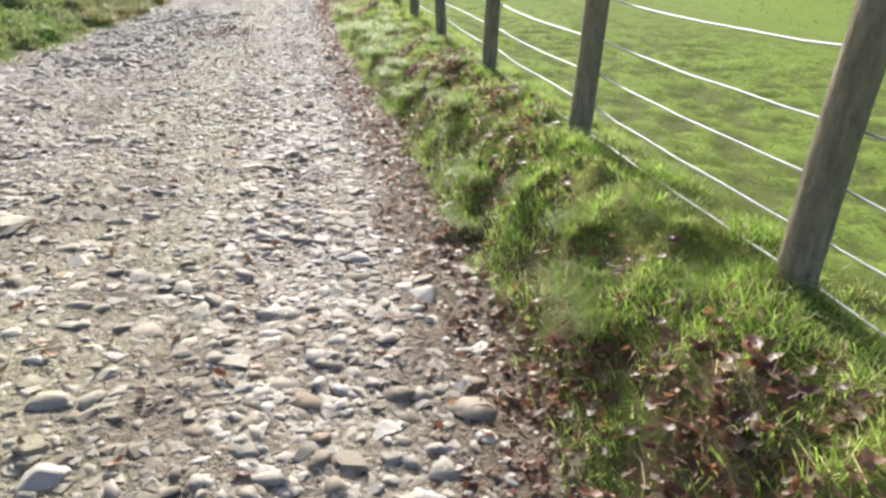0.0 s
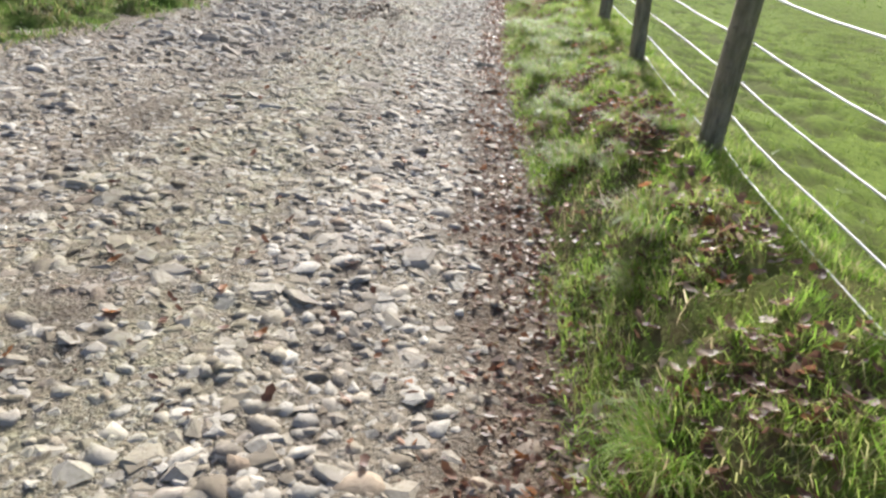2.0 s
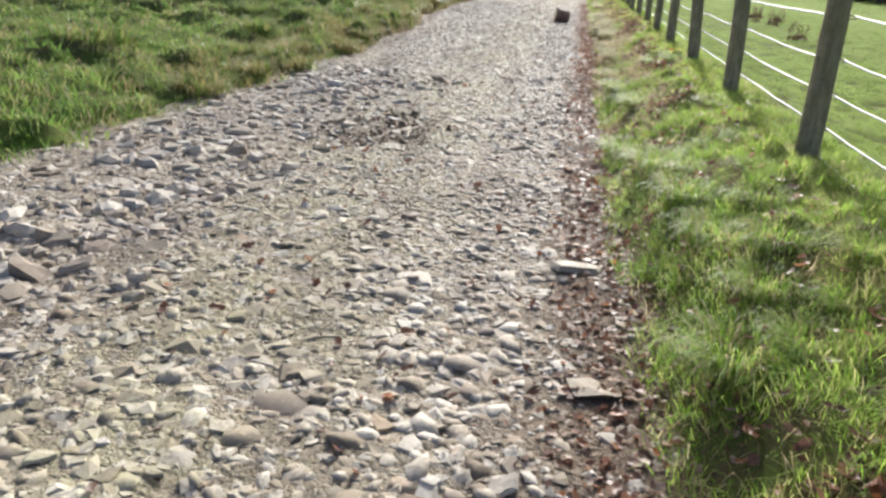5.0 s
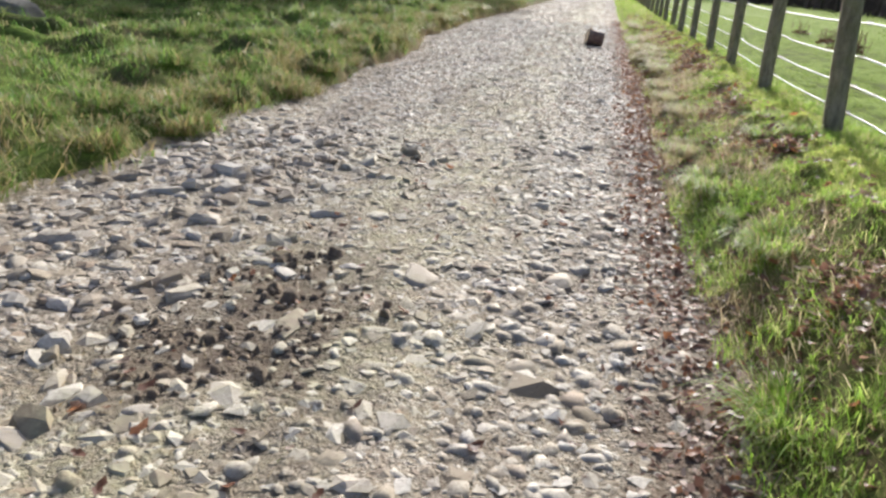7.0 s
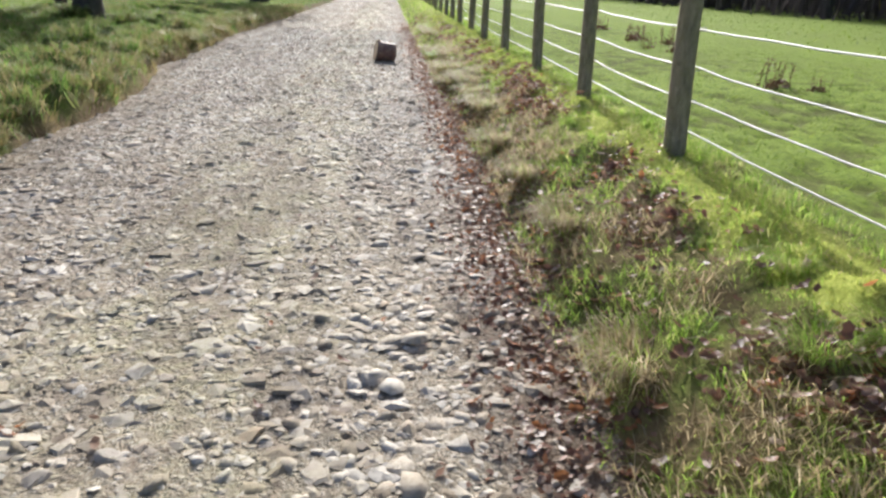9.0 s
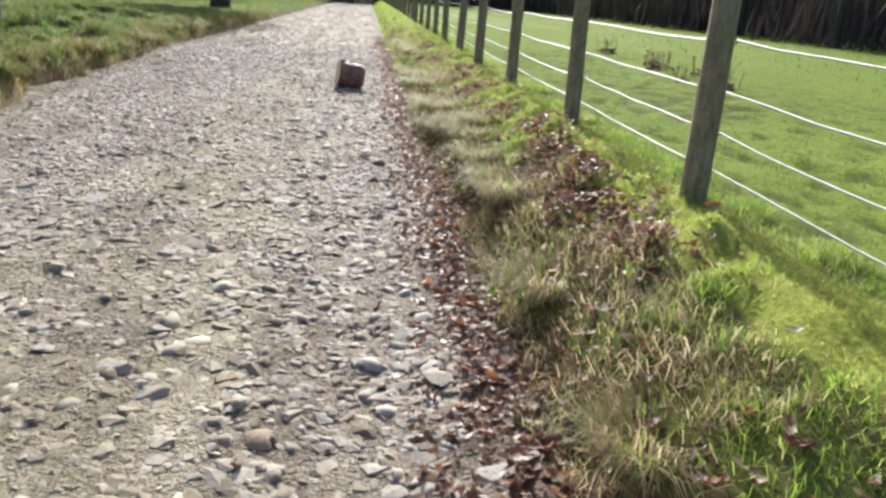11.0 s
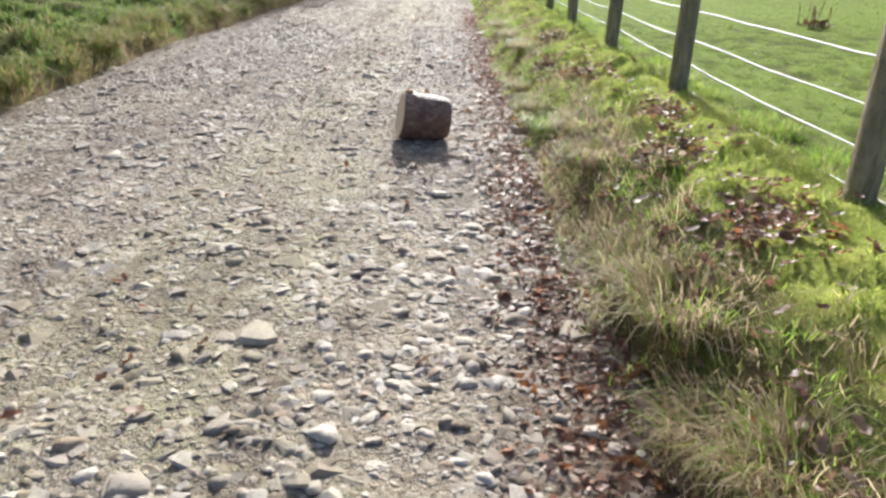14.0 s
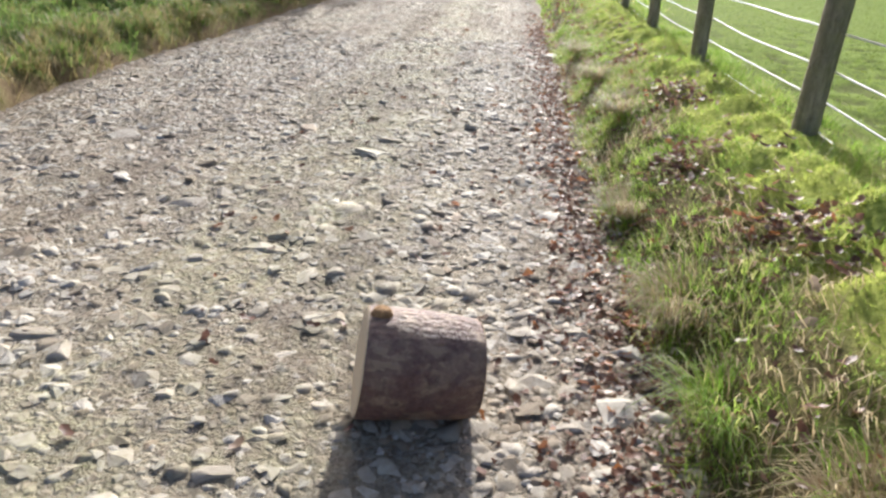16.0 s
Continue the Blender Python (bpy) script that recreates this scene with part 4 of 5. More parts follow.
p = on_track(packed(0.077, -4.1, 0.95, 1.0, 36))
p = p[rng.random(len(p)) < stoniness(p[:, 0], p[:, 1]) * (1 - (0.25 + 0.3 * ramp(p[:, 1], 9, 20)) * np.exp(-((p[:, 0] + 1.0) / 0.5) ** 2))]
p = p[rng.random(len(p)) < 1.0 - 0.32 * ramp(p[:, 1], 6, 10)]
size = (0.068 - 0.01 * ramp(p[:, 1], 7, 10)) * np.exp(rng.normal(0, 0.38, len(p)))
worn = rng.random(len(p)) < 0.5 - 0.3 * ramp(p[:, 1], 6, 10)
pebbles("track_rubble", p[worn], size[worn], "worn pale limestone pieces trodden side by side into the track", (0.07, 0.16), -0.02, 0.76)
pebbles("track_slabs", p[~worn], size[~worn], "flat sharp-edged limestone pieces lying in the track", (0.05, 0.14), -0.02, 0.78, None, False, False, 0.12)
p = on_track(scatter(92000, -3.9, 0.95, 1.0, 36))
p = p[rng.random(len(p)) < stoniness(p[:, 0], p[:, 1] * 1.001) * (1 - (0.2 + 0.3 * ramp(p[:, 1], 9, 20)) * np.exp(-((p[:, 0] + 1.0) / 0.5) ** 2))]
grit("track_shards", p, 0.048 * np.exp(rng.normal(0, 0.42, len(p))), "small sharp limestone flakes packed into the track", (0.05, 0.17))
p = on_track(scatter(11500, -3.9, 0.95, 1.0, 34))
p = p[rng.random(len(p)) < stoniness(p[:, 0] * 0.999, p[:, 1])]
pebbles("track_cobbles", p, 0.05 * np.exp(rng.normal(0, 0.36, len(p))), "rounded pale stones bedded in the track", (0.12, 0.26), -0.04, 0.7)
p = on_track(scatter(48000, -3.9, 0.95, 1.0, 34), 0.05)
p = p[rng.random(len(p)) < (1 - 0.5 * foot_mask(p[:, 0], p[:, 1])) * (1 - 0.9 * mud_mask(p[:, 0], p[:, 1])) * (1.0 - 0.2 * np.abs(p[:, 0] + 0.4))]
grit("track_gravel", p, 0.027 * np.exp(rng.normal(0, 0.42, len(p))), "small pale gravel pressed into the track's earth")
p = on_track(scatter(6500, -4.1, 0.75, 34.5, 101))
pebbles("far_rubble", p, 0.08 * np.exp(rng.normal(0, 0.35, len(p))), "pale rubble on the far stretch of track", (0.06, 0.16), -0.03, 0.75, None, False)
# straws and short moss shoots caught between the stones of the crown
p = on_track(np.stack([rng.normal(-0.95, 0.6, 24000), rng.uniform(1.0, 33, 24000)], -1), -0.1)
p = p[rng.random(len(p)) < ramp(bumps(p[:, 0], p[:, 1], 0.55, 97, 3), -0.1, 0.25)]
blades("track_straw", p, rng.uniform(0.012, 0.05, len(p)), rng.uniform(0.002, 0.005, len(p)), rng.uniform(1.0, 2.6, len(p)), M_DRY, "dry straws and grass scraps caught between the stones", category="straw")
p = p[rng.random(len(p)) < 0.3] + rng.normal(0, 0.03, (1, 2))
blades("track_moss", p, rng.uniform(0.01, 0.032, len(p)), rng.uniform(0.004, 0.008, len(p)), rng.uniform(0.4, 1.6, len(p)), M_EDGE, "olive moss and short grass between the stones", category="moss")
# larger rubble heaped towards the open side
p = on_track(np.stack([rng.normal(-2.2, 0.4, 1500), rng.uniform(4, 17, 1500)], -1))
p = p[(rng.random(len(p)) < ramp(bumps(p[:, 0], p[:, 1], 1.1, 93, 2), -0.15, 0.25)) & (rng.random(len(p)) > 0.8 * mud_mask(p[:, 0], p[:, 1]))]
pebbles("heaped_rubble", p, 0.08 * np.exp(rng.normal(0, 0.32, len(p))), "larger pale stones heaped along the open side of the track", (0.16, 0.32), -0.04, 0.74, None, False, True, 0.2)
p = on_track(np.stack([rng.normal(-2.25, 0.5, 560), rng.uniform(9, 16, 560)], -1), -0.1)
p = p[rng.random(len(p)) > 0.8 * mud_mask(p[:, 0], p[:, 1])]
pebbles("tumbled_rubble", p, 0.105 * np.exp(rng.normal(0, 0.3, len(p))), "large pale stones tumbled against the open side of the track", (0.18, 0.34), -0.05, 0.74, None, False, True, 0.2)
# crumbly dark clods in the muddy patches
p = on_track(scatter(40000, -2.9, 0.0, 2, 32))
p = p[rng.random(len(p)) < 0.55 * ramp(mud_mask(p[:, 0], p[:, 1]), 0.35, 1.0)]
pebbles("mud_clods", p, 0.035 * np.exp(rng.normal(0, 0.4, len(p))), "dark crumbly clods of trodden mud in the wheel rut", (0.3, 0.6), -0.05, 0.6, M_MUD)
# a band of rounded cobbles in the wheel line
p = on_track(np.stack([rng.normal(-0.08, 0.24, 3300), rng.uniform(1.0, 33, 3300)], -1))
p = p[(rng.random(len(p)) > 0.85 * foot_mask(p[:, 0], p[:, 1])) & (rng.random(len(p)) > 0.5 * ramp(p[:, 1], 14, 19))]
pebbles("wheel_line_cobbles", p, 0.066 * np.exp(rng.normal(0, 0.33, len(p))), "rounded pale cobbles worn smooth along the wheel line", (0.10, 0.22), -0.04, 0.74)

# ---- trees and woods ----
def limb(verts, faces, start, way, length, radius, sides, rr, bend=0.18, segs=5, tip=0.25):
    """A tapering, wandering tube; returns the points along it."""
    way = way.normalized()
    pts, p0 = [], Vector(start)
    base = len(verts)
    for k in range(segs + 1):
        t = k / segs
        u = way.orthogonal().normalized()
        w = way.cross(u)
        rad = radius * (1 - (1 - tip) * t)
        for j in range(sides):
            a = 2 * math.pi * j / sides
            verts.append(tuple(p0 + (u * math.cos(a) + w * math.sin(a)) * rad))
        pts.append((p0.copy(), rad, way.copy()))
        way = (way + Vector((rr.gauss(0, bend), rr.gauss(0, bend), rr.gauss(0, bend) + 0.03))).normalized()
        p0 = p0 + way * (length / segs)
    for k in range(segs):
        for j in range(sides):
            a, b = base + k * sides + j, base + k * sides + (j + 1) % sides
            faces.append((a, b, b + sides, a + sides))
    return pts


def leaf_cloud(centres, spread, per, size, rr_seed, upright=0.0, slim=0.5):
    """Small four-sided leaf sprays or, when upright and slim, twigs round the given points."""
    g = np.random.default_rng(rr_seed)
    c = np.repeat(np.asarray(centres), per, 0) + g.normal(0, 1, (len(centres) * per, 3)) * spread
    n = len(c)
    u, w = g.normal(0, 1, (n, 3)), g.normal(0, 1, (n, 3))
    u[:, 2] = u[:, 2] + upright * np.sign(u[:, 2])
    u /= np.linalg.norm(u, axis=1)[:, None]
    w -= u * (u * w).sum(1)[:, None]
    w /= np.linalg.norm(w, axis=1)[:, None]
    s = size * g.uniform(0.5, 1.4, (n, 1))
    v = np.stack([c - u * s, c + w * s * slim, c + u * s, c - w * s * slim], 1).reshape(-1, 3)
    f = (np.arange(n) * 4)[:, None] + np.arange(4)
    return v, f


def make_tree(seed, height, radius, leaves, label="field tree with a dark trunk and thinning crown"):
    rr = random.Random(seed)
    root = tagged(new("tree"), label, "tree", "trees at the meadow's edge")
    v, f = [], []
    # root flare, then the trunk
    limb(v, f, (0, 0, -0.3), Vector((0, 0, 1)), 1.2, radius * 1.5, 14, rr, 0.01, 4, 0.68)
    trunk = limb(v, f, (0, 0, 0.6), Vector((0, 0, 1)), height * 0.75, radius * 1.05, 12, rr, 0.05, 8, 0.2)
    tips = []
    for k in range(16):
        q, rad, _ = trunk[3 + k % 6]
        a = k * 2.4 + rr.uniform(-0.4, 0.4)
        arm = limb(v, f, q, Vector((math.cos(a), math.sin(a), rr.uniform(0.25, 0.9))), height * rr.uniform(0.25, 0.42), rad * 0.5, 7, rr, 0.16, 6, 0.2)
        for m in range(5):
            q2, rad2, w2 = arm[2 + m % 5]
            tw = limb(v, f, q2, w2 + Vector((rr.gauss(0, 0.7), rr.gauss(0, 0.7), rr.gauss(0.1, 0.4))), height * rr.uniform(0.08, 0.17), rad2 * 0.5, 4, rr, 0.2, 4, 0.15)
            tips += [tuple(q3[0]) for q3 in tw[1:]]
    me = bpy.data.meshes.new("trunk")
    me.from_pydata(v, [], f)
    me.materials.append(M_BARK)
    me.polygons.foreach_set("use_smooth", np.full(len(me.polygons), True))
    new("trunk", me).parent = root
    cv, cf = leaf_cloud(tips, 0.45, leaves, 0.17, seed)
    new("crown", mesh_from("crown", cv, cf, M_CROWN, False)).parent = root
    return root


broad_tree = make_tree(3, 4.4, 0.25, 11)
stand(broad_tree, -6.7, 30.8)
slim_tree = make_tree(8, 3.8, 0.105, 5, "slender young tree with a dark stem and thin crown")
stand(slim_tree, -9.5, 26.8)
for src, x, y, turn, s in ((broad_tree, -6.1, 49.5, 140, 1.3), (broad_tree, -10.0, 70.0, 60, 1.3), (broad_tree, -14.3, 65.0, 220, 1.7), (broad_tree, -12.6, 88.0, 300, 1.6), (broad_tree, -24.0, 72.0, 20, 1.5),
                           (slim_tree, -10.0, 31.0, 70, 1.0), (slim_tree, -9.6, 36.5, 160, 1.2)):
    copy_thing(src, pose(x, y, float(ground_height(x, y)), 0, 0, turn)).scale = (s, s, s)


def make_wood():
    """The wood beyond the pasture and across the track's end: trunks, and brush with canopy."""
    rr = random.Random(12)
    v, f, tips, low = [], [], [], []
    spots = [(rr.uniform(19.5, 34), rr.uniform(18, 125)) for _ in range(130)] + [(rr.uniform(-46, 20), rr.uniform(103, 125)) for _ in range(110)]
    for x, y in spots:
        z = float(ground_height(x, y))
        hh = rr.uniform(7.5, 12)
        pts = limb(v, f, (x, y, z - 0.2), Vector((rr.gauss(0, 0.04), rr.gauss(0, 0.04), 1)), hh, rr.uniform(0.12, 0.3), 7, rr, 0.04, 6, 0.3)
        tips += [tuple(pts[k][0] + Vector((rr.gauss(0, 1.3), rr.gauss(0, 1.3), rr.gauss(0, 0.8)))) for k in (3, 4, 4, 5, 5, 6, 6)]
    for x, y in spots:
        for _ in range(13):
            bx, by = x + rr.gauss(0, 1.6), y + rr.gauss(0, 1.6)
            if bx < 18.6 and by < 101.5:
                continue
            low.append((bx, by, float(ground_height(bx, by)) + rr.uniform(0.1, 4.2)))
    me = bpy.data.meshes.new("wood_trunks")
    me.from_pydata(v, [], f)
    me.materials.append(M_BARK)
    tagged(new("wood_trunks", me), "close-standing dark trunks of the wood behind the pasture", "trees", kind="stuff")
    cv, cf = leaf_cloud(tips, 1.0, 9, 0.5, 5, 0.6, 0.16)
    tagged(new("wood_canopy", mesh_from("wood_canopy", cv, cf, M_CROWN, False)), "dark thinning canopy of the wood", "trees", kind="stuff")
    bv, bf = leaf_cloud(low, 0.8, 17, 0.8, 6, 4.0, 0.05)
    keep_low = np.maximum(bv[:, 2], ground_height(bv[:, 0], bv[:, 1]))
    bv[:, 2] = keep_low
    back = [(rr.uniform(33, 42), rr.uniform(8, 130), rr.uniform(0.2, 9)) for _ in range(900)] + [(rr.uniform(-55, 42), rr.uniform(121, 129), rr.uniform(0.2, 9)) for _ in range(800)]
    kv, kf = leaf_cloud(back, 0.9, 10, 1.3, 7, 2.5, 0.14)
    kv[:, 2] = np.maximum(kv[:, 2], ground_height(kv[:, 0], kv[:, 1]))
    bf = np.concatenate([bf, kf + len(bv)])
    bv = np.concatenate([bv, kv])
    tagged(new("wood_brush", mesh_from("wood_brush", bv, bf, M_BRUSH, False)), "dense bare brown twigs and saplings along the wood's edge", "undergrowth", kind="stuff")


make_wood()

# ---- loose things in the fields ----
def make_dock(seed, count, height):
    """A dead dock or thistle: a few brown stems with seed clusters and withered leaves at the foot."""
    rr = random.Random(seed)
    root = tagged(new("dead_weed"), "withered brown weed standing in the short pasture", "weed", "dead weeds in the pasture")
    for _ in range(count):
        v, f = [], []
        base = Vector((rr.gauss(0, 0.09), rr.gauss(0, 0.09), -0.02))
        pts = limb(v, f, base, Vector((rr.gauss(0, 0.16), rr.gauss(0, 0.16), 1)), height * rr.uniform(0.6, 1.1), 0.006, 5, rr, 0.05, 5, 0.4)
        me = bpy.data.meshes.new("stem")
        me.from_pydata(v, [], f)
        me.materials.append(M_STEM)
        stem = new("stem", me)
        stem.parent = root
        cv, cf = leaf_cloud([tuple(q[0]) for q in pts[3:]], 0.018, 10, 0.013, rr.randint(0, 999))
        tagged(new("seed_head", mesh_from("seed_head", cv, cf, M_STEM, False)), kind="stuff").parent = stem
    cv, cf = leaf_cloud([(rr.gauss(0, 0.09), rr.gauss(0, 0.09), 0.04) for _ in range(12)], 0.05, 5, 0.05, seed)
    cv[:, 2] = np.maximum(cv[:, 2], 0.0)
    tagged(new("withered_leaves", mesh_from("withered_leaves", cv, cf, M_STEM, False)), kind="stuff").parent = root
    return root


weed = make_dock(1, 7, 0.34)
stand(weed, 4.4, 22.0)
for i, (x, y, s) in enumerate(((4.8, 27.6, 0.8), (5.0, 26.7, 0.9), (5.1, 29.3, 1.0), (5.55, 28.5, 1.05), (5.5, 33.4, 1.0), (5.4, 30.4, 0.9), (4.75, 21.7, 0.5))):
    copy_thing(weed, pose(x, y, float(ground_height(x, y)), 0, 0, 70 * i)).scale = (s, s, s)


def make_boulder():
    """A slab-sided block, cut by a few planes, half sunk in the turf."""
    bm = bmesh.new()
    bmesh.ops.create_icosphere(bm, subdivisions=4, radius=0.5)
    cuts = [(Vector(d).normalized(), c) for d, c in (((0.2, -0.25, 1), 0.24), ((0.9, -0.35, 0.3), 0.34), ((-0.8, -0.5, 0.35), 0.36), ((0.1, -1, 0.25), 0.30), ((0.75, 0.6, 0.5), 0.33), ((-0.4, 0.9, 0.4), 0.34))]
    for v in bm.verts:
        for d, c in cuts:
            over = v.co.dot(d) - c
            if over > 0:
                v.co -= d * over * 0.92
        v.co *= 1 + 0.09 * noise.noise(v.co * 5) + 0.03 * noise.noise(v.co * 14)
        v.co = Vector((v.co.x * 1.15, v.co.y * 0.8, v.co.z * 1.1))
    ob = part("boulder", bm, M_ROCK)
    return tagged(ob, "grey lichened boulder half buried in the meadow grass", "boulder")


stand(make_boulder(), -7.75, 18.8, 25, 0.85, -0.02)

# ---- fallen leaves ----
def leaf_outline(seed, n=9):
    """An oak leaf with a midrib fold, lobed edge and curled tip; about 30 triangles."""
    rr = random.Random(seed)
    v, f = [], []
    for k in range(n):
        t = k / (n - 1)
        w = 0.30 * math.sin(math.pi * min(1, 0.08 + t * 0.9)) ** 0.8 * (1.0 if k % 2 else 0.62)
        if k in (0, n - 1):
            w = 0.015
        curl = 0.30 * rr.uniform(0.4, 1.5) * (t - 0.4) ** 2 * 2
        y = t - 0.5
        v += [(-w * rr.uniform(0.85, 1.1), y, curl + 0.22 * w * rr.uniform(0.3, 3)), (0, y, curl), (w * rr.uniform(0.85, 1.1), y, curl + 0.22 * w * rr.uniform(0.3, 3))]
        if k:
            a = 3 * k
            f += [(a - 3, a - 2, a + 1), (a - 3, a + 1, a), (a - 2, a - 1, a + 2), (a - 2, a + 2, a + 1)]
    return np.array(v), np.array(f)


LEAVES = [leaf_outline(i) for i in range(6)]
LITTER_LEAVES = [leaf_outline(i + 20, 5) for i in range(6)]
LEAF_MESHES = [mesh_from("leaf", v, f, M_LEAF) for v, f in LEAVES]


def leaf_spots(n, y0, y1):
    """Leaves gather along the foot of the bank and in the verge's hollows."""
    out = []
    while len(out) < n:
        y = rng.uniform(y0, y1)
        more = float(ramp(y, 14, 18) * (1 - 0.7 * ramp(y, 23.2, 24.4)))
        if rng.random() < 0.36 + 0.28 * more:
            x = float(right_edge(np.array(y))) + rng.normal(0.0, 0.17)
            if rng.random() > 0.45 + 0.55 * more:
                continue
        elif rng.random() < 0.36 + 0.42 * more:
            px, py = LEAF_PILES[rng.integers(len(LEAF_PILES))]
            if not y0 < py < y1:
                continue
            x, y = px + rng.normal(0, 0.10), py + rng.normal(0, 0.17)
        elif rng.random() < 0.85:
            if rng.random() > 0.4 - 0.1 * more:
                continue
            x = rng.uniform(0.75, 1.4)
        else:
            x = rng.uniform(-1.5, 0.5)
        out.append((x, y))
    return np.array(out)


def leaf_turns(n):
    return rng.normal(0, 0.34, n), rng.normal(0, 0.34, n), rng.uniform(0, 2 * np.pi, n), rng.uniform(0.035, 0.085, n)


sp = leaf_spots(300, 1.5, 32)
for (x, y), a, b, c, s in zip(sp, *leaf_turns(len(sp))):
    ob = new("leaf", LEAF_MESHES[rng.integers(6)])
    ob.parent = ground
    lift, s = (rng.uniform(0.02, 0.05), s * 1.1) if x > 0.8 else (0.012, s)
    ob.matrix_basis = pose(x, y, float(top_height(x, y)) + lift, math.degrees(a), math.degrees(b), math.degrees(c)) @ Matrix.Diagonal((s, s, s, 1))

sp = leaf_spots(11500, -0.5, 40)
vs, fs, k = [], [], 0
for (x, y), a, b, c, s in zip(sp, *leaf_turns(len(sp))):
    v, f = LITTER_LEAVES[rng.integers(6)]
    m = np.array(Euler((a, b, c)).to_matrix())
    lift, s = (rng.uniform(0.01, 0.045), s * 1.05) if x > 0.8 else (0.01, s)
    vs.append((v * s * 0.85) @ m.T + np.array([x, y, float(top_height(x, y)) + lift]))
    fs.append(f + k)
    k += len(v)
tagged(new("leaf_litter", mesh_from("leaf_litter", np.concatenate(vs), np.concatenate(fs), M_LITTER)), "brown and russet oak leaves littered along the foot of the bank", "fallen leaves", kind="stuff")

# crumbled leaf and bark flecks on the brown earth at the bank's foot
n = 24000
yy = 38 * rng.random(n) ** 0.75
xx = right_edge(yy) + rng.normal(-0.18, 0.14, n)
zz = np.maximum(track_height(xx, yy), ground_height(xx, yy)) + 0.006
size, a = 0.007 + 0.02 * rng.random(n) ** 1.6, rng.uniform(0, 2 * np.pi, n)
u = np.stack([np.cos(a), np.sin(a), rng.normal(0, 0.4, n)], -1) * size[:, None]
w = np.stack([-np.sin(a), np.cos(a), rng.normal(0, 0.4, n)], -1) * (size * rng.uniform(0.3, 0.8, n))[:, None]
c = np.stack([xx, yy, zz], -1)
v = np.stack([c - u, c + w, c + u, c - w], 1).reshape(-1, 3)
tagged(new("leaf_crumbs", mesh_from("leaf_crumbs", v, (np.arange(n) * 4)[:, None] + np.arange(4), M_LITTER, False)), "brown crumbs of leaf and bark trodden into the track's edge", "leaf litter", kind="stuff")

# ---- the larger stones, each its own piece of the track ----
STONES_A = ((0.21, 1.74, 0.08), (0.14, 1.86, 0.1), (0.29, 1.87, 0.09), (0.46, 1.89, 0.09), (-0.71, 1.91, 0.21), (0.04, 1.94, 0.12), (-0.17, 1.97, 0.15), (-0.46, 1.99, 0.09), 
            (0.28, 2, 0.17), (0.03, 2.07, 0.11), (0.17, 2.07, 0.07), (-0.12, 2.12, 0.1), (-0.18, 2.29, 0.12), (-0.58, 2.3, 0.11), (-0.21, 2.52, 0.12), (-0.94, 2.54, 0.12), 
            (-0.9, 2.99, 0.13), (0.14, 3.46, 0.07), (0.05, 3.47, 0.07), (-0.6, 3.5, 0.09), (-0.02, 3.51, 0.12), (-0.21, 3.51, 0.09), (-0.59, 3.57, 0.09), (0.09, 3.58, 0.15), 
            (0.29, 3.6, 0.09), (-0.68, 3.65, 0.14), (-0.5, 3.72, 0.13), (-0.17, 3.87, 0.1), (0.17, 4.02, 0.16), (-0.23, 4.13, 0.1), (-0.84, 4.19, 0.11), (-0.11, 4.27, 0.09))
STONES_B = ((-0.74, 4.42, 0.13), (-0.29, 4.98, 0.08), (-0.71, 4.99, 0.19), (-0.05, 5, 0.06), (0.2, 5.04, 0.09), (-0.39, 5.08, 0.12), (-0.74, 5.11, 0.12), (-0.48, 5.17, 0.1), 
            (-0.25, 5.19, 0.08), (-0.1, 5.32, 0.11), (-0.18, 5.38, 0.1), (-0.79, 5.66, 0.1), (-0.37, 5.67, 0.08), (-0.19, 5.75, 0.09), (-0.64, 5.76, 0.09), (-0.42, 5.92, 0.11), 
            (-0.76, 5.93, 0.09), (0.17, 6.17, 0.1), (-0.85, 6.29, 0.08), (-0.89, 6.86, 0.13), (-0.56, 6.86, 0.1), (-2.25, 6.89, 0.17), (0.21, 6.93, 0.08), (0.13, 7.01, 0.1), 
            (-0.31, 7.04, 0.08), (-0.58, 7.04, 0.07), (0.33, 7.06, 0.1), (0.61, 7.08, 0.1), (0.07, 7.1, 0.07), (-0.39, 7.11, 0.09), (-0.84, 7.11, 0.11), (-0.79, 7.25, 0.14))
STONES_C = ((0.02, 7.37, 0.11), (-1.34, 7.4, 0.18), (-1.56, 7.42, 0.19), (0.22, 7.73, 0.07), (0.64, 8.16, 0.09), (-2.07, 8.28, 0.22), (-1.58, 8.54, 0.15), (-0.79, 8.64, 0.17), 
            (-2.02, 8.99, 0.21), (-2.5, 9.55, 0.16), (-1.26, 10.17, 0.07), (-0.86, 10.25, 0.08), (-0.96, 10.33, 0.13), (-1.13, 10.34, 0.09), (-0.65, 10.36, 0.07), (0.02, 10.52, 0.07), 
            (-0.5, 10.7, 0.13), (-1.38, 10.79, 0.17), (-1.73, 10.8, 0.12), (-1.09, 11.02, 0.09), (-1.5, 11.56, 0.16), (-1.38, 11.71, 0.09), (-1.24, 11.78, 0.12), (-1.53, 12.04, 0.13), 
            (-1.82, 12.13, 0.17), (-0.22, 12.25, 0.09), (-0.1, 12.36, 0.11), (-1.55, 12.39, 0.09), (0.06, 12.45, 0.12), (-0.61, 12.49, 0.14), (-1.07, 12.51, 0.09), (-1.12, 12.59, 0.07))
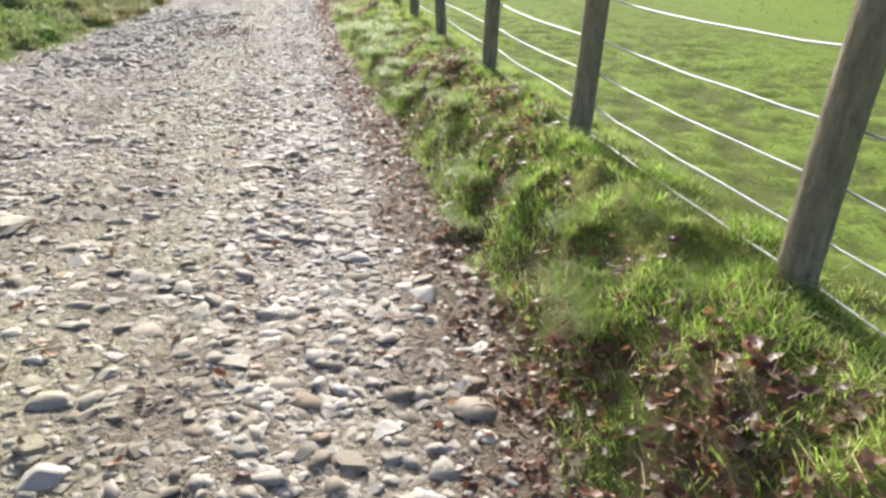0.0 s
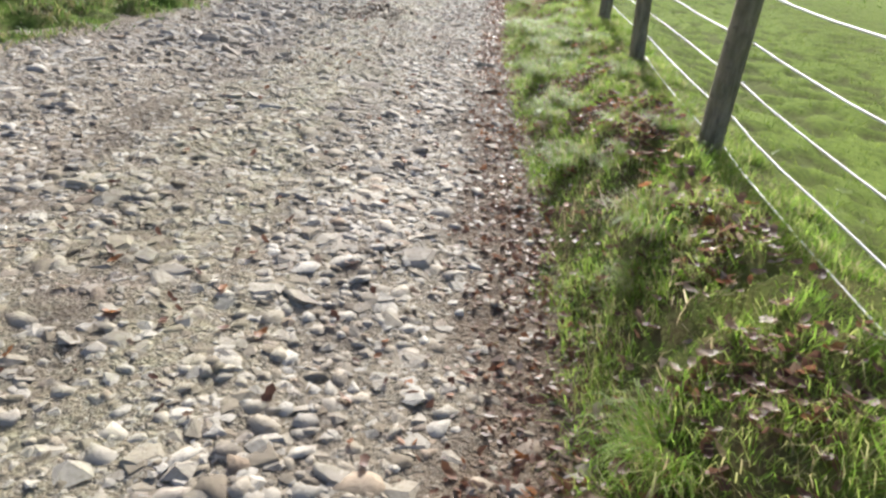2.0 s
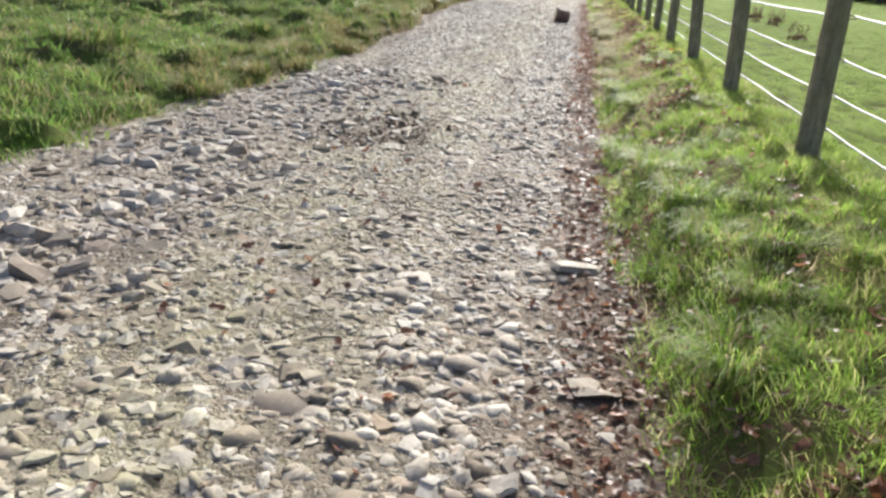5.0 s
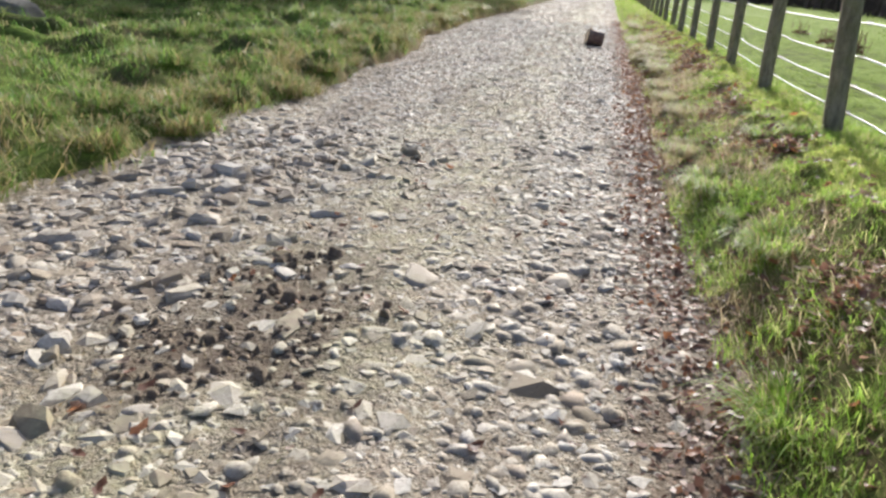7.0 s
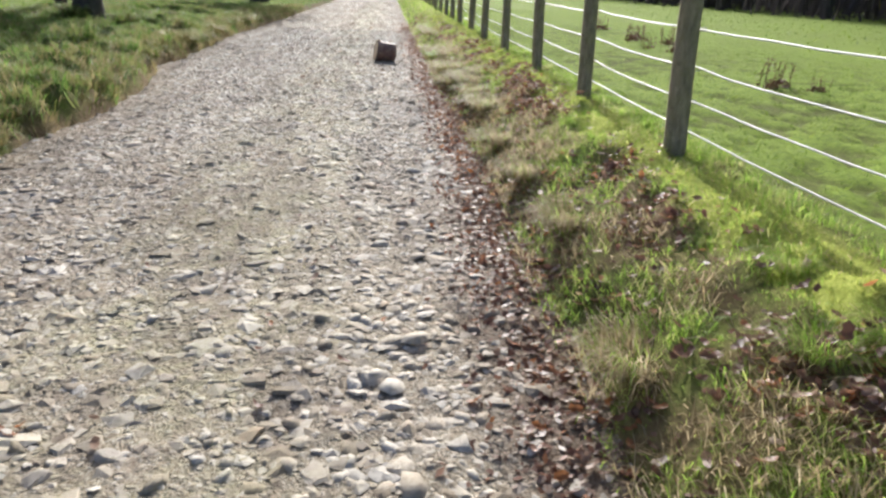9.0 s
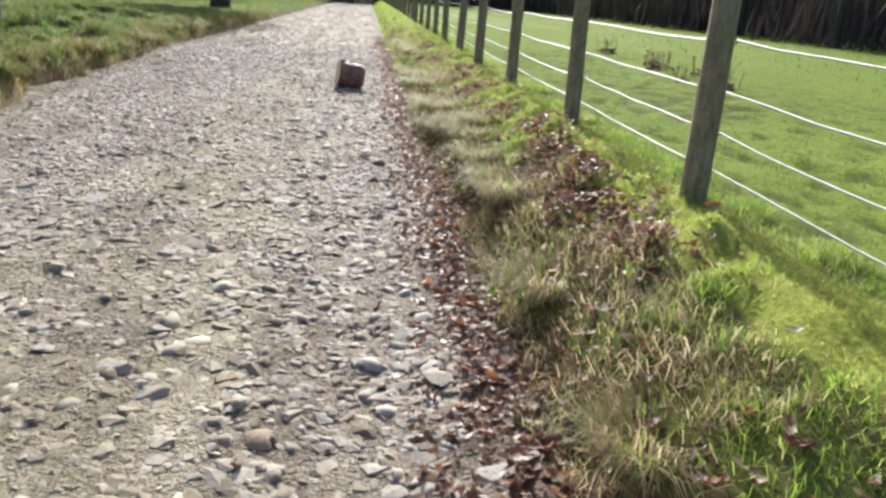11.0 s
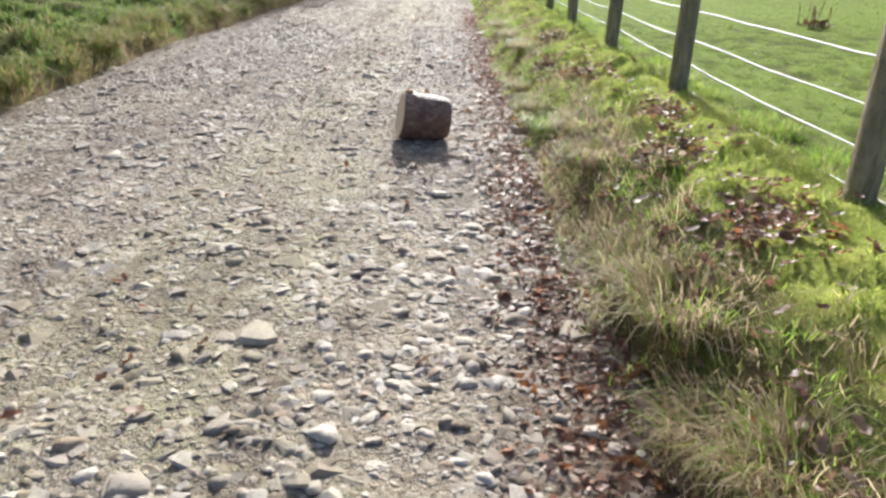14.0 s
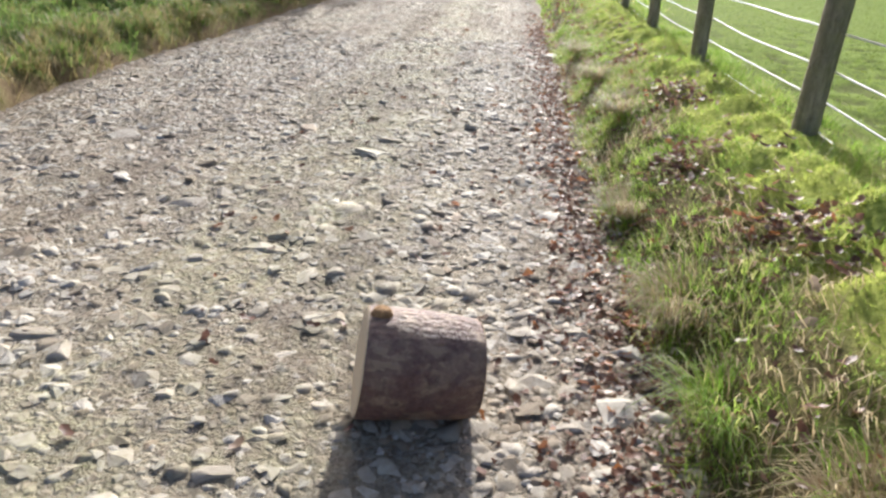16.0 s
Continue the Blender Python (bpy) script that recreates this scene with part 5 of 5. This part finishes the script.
STONES_D = ((-1.82, 12.66, 0.19), (-1.98, 12.72, 0.16), (0.19, 12.81, 0.1), (-0.24, 12.86, 0.14), (-1.27, 12.9, 0.16), (-2.36, 12.92, 0.24), (-1.95, 13.02, 0.12), (-1.01, 13.05, 0.1), 
            (-0.68, 13.08, 0.3), (-1.53, 13.11, 0.17), (0.23, 13.15, 0.09), (-1.72, 13.32, 0.2), (-1.15, 13.45, 0.08), (-0.73, 13.48, 0.06), (-1.17, 13.6, 0.08), (-0.94, 13.66, 0.09), 
            (-2.4, 13.75, 0.24), (0.1, 13.76, 0.09), (-1.39, 13.79, 0.23), (-0.06, 13.9, 0.07), (-0.74, 13.97, 0.15), (-1.72, 14.04, 0.16), (-1.95, 14.07, 0.15), (-2.81, 14.39, 0.24), 
            (-0.98, 14.53, 0.13), (-0.02, 14.55, 0.09), (-0.2, 14.57, 0.09), (0.16, 15.33, 0.08), (-0.13, 15.39, 0.1), (-1.14, 15.4, 0.1), (-0.95, 15.5, 0.12), (0.09, 15.56, 0.15))
STONES_E = ((0.08, 15.69, 0.11), (-0.15, 15.71, 0.1), (-0.92, 15.95, 0.13), (-0.7, 16.1, 0.08), (-0.81, 16.11, 0.08), (0.32, 16.15, 0.09), (-0.66, 16.24, 0.08), (-1.12, 16.48, 0.09), 
            (-0.77, 16.56, 0.12), (-0.78, 16.66, 0.15), (-0.99, 16.78, 0.17), (-1.16, 16.94, 0.21), (-0.8, 17.11, 0.12), (0, 18.89, 0.08), (-0.66, 18.92, 0.13), (0.07, 18.98, 0.12), 
            (-0.11, 18.98, 0.08), (-0.85, 19.07, 0.17), (0.17, 19.13, 0.11), (-0.27, 19.13, 0.05), (-0.37, 19.16, 0.07), (-0.93, 19.43, 0.08), (-0.79, 19.53, 0.09), (-0.79, 20.21, 0.09), 
            (-0.71, 20.23, 0.09), (-0.15, 20.23, 0.09), (-0.35, 20.24, 0.09), (-0.94, 20.25, 0.17), (-1.14, 20.34, 0.1), (-0.46, 20.38, 0.11), (-0.58, 20.39, 0.08), (-0.05, 20.49, 0.09))
STONES_F = ((-0.68, 20.69, 0.08), (-0.58, 20.8, 0.09), (-0.79, 21.02, 0.09), (-0.15, 21.03, 0.07), (0.26, 21.16, 0.07), (-0.32, 21.18, 0.13), (-1.03, 21.2, 0.15), (-0.55, 21.26, 0.15), 
            (-0.17, 21.64, 0.11), (-0.71, 22.02, 0.11), (-1.16, 22.39, 0.17), (-0.75, 22.8, 0.08), (-0.91, 22.81, 0.11), (-1.05, 22.95, 0.12), (-0.32, 23.04, 0.09), (-0.49, 23.43, 0.11), 
            (-0.71, 23.44, 0.11), (-0.86, 23.5, 0.19), (-0.21, 23.55, 0.06), (0.18, 23.57, 0.07), (-0.92, 23.6, 0.1), (-0.69, 23.76, 0.13), (-0.94, 23.77, 0.09), (-0.19, 23.78, 0.07), 
            (-0.54, 23.92, 0.08), (-0.86, 24.1, 0.1), (-0.21, 24.17, 0.11), (-0.98, 24.24, 0.13), (-0.82, 24.25, 0.15), (-0.27, 24.42, 0.12), (-0.6, 24.71, 0.18), (-0.91, 24.73, 0.1))
STONES_G = ((-0.81, 24.76, 0.09), (-0.35, 24.81, 0.11), (-0.4, 25.04, 0.1), (-1.24, 25.22, 0.14), (-1.1, 25.65, 0.16), (-0.65, 26.89, 0.1), (-0.71, 26.98, 0.13), (0.15, 27.1, 0.06), 
            (-0.72, 27.13, 0.09), (0.34, 27.13, 0.1), (-0.63, 27.23, 0.09), (-1.24, 27.23, 0.12), (-0.82, 27.31, 0.11), (0.52, 27.5, 0.13), (-1.5, 27.52, 0.21), (-1.31, 27.52, 0.11), 
            (0.14, 27.55, 0.12), (-0.72, 27.61, 0.11), (-1.66, 27.65, 0.17), (0.53, 27.81, 0.19), (0.3, 27.93, 0.13), (-1.55, 28.2, 0.16), (-1.34, 28.32, 0.13), (-1.7, 29.08, 0.26), 
            (-1.52, 29.21, 0.17), (-2.22, 29.34, 0.22))
lay_stone(-0.36, 27.37, 0.085, 3)
i = 1
for x, y, s in STONES_A + STONES_B + STONES_C + STONES_D + STONES_E + STONES_F + STONES_G:
    lay_stone(x, y, s, i)
    i += 1
while i < 300:
    x, y = rng.uniform(-2.9, 0.5), rng.uniform(1.5, 33)
    if (x + 0.2) ** 2 + (y - 27.4) ** 2 > 0.12 and rng.random() < float(stoniness(np.array(x), np.array(y))):
        lay_stone(x, y, 0.075 * math.exp(rng.normal(0, 0.3)), i)
        i += 1
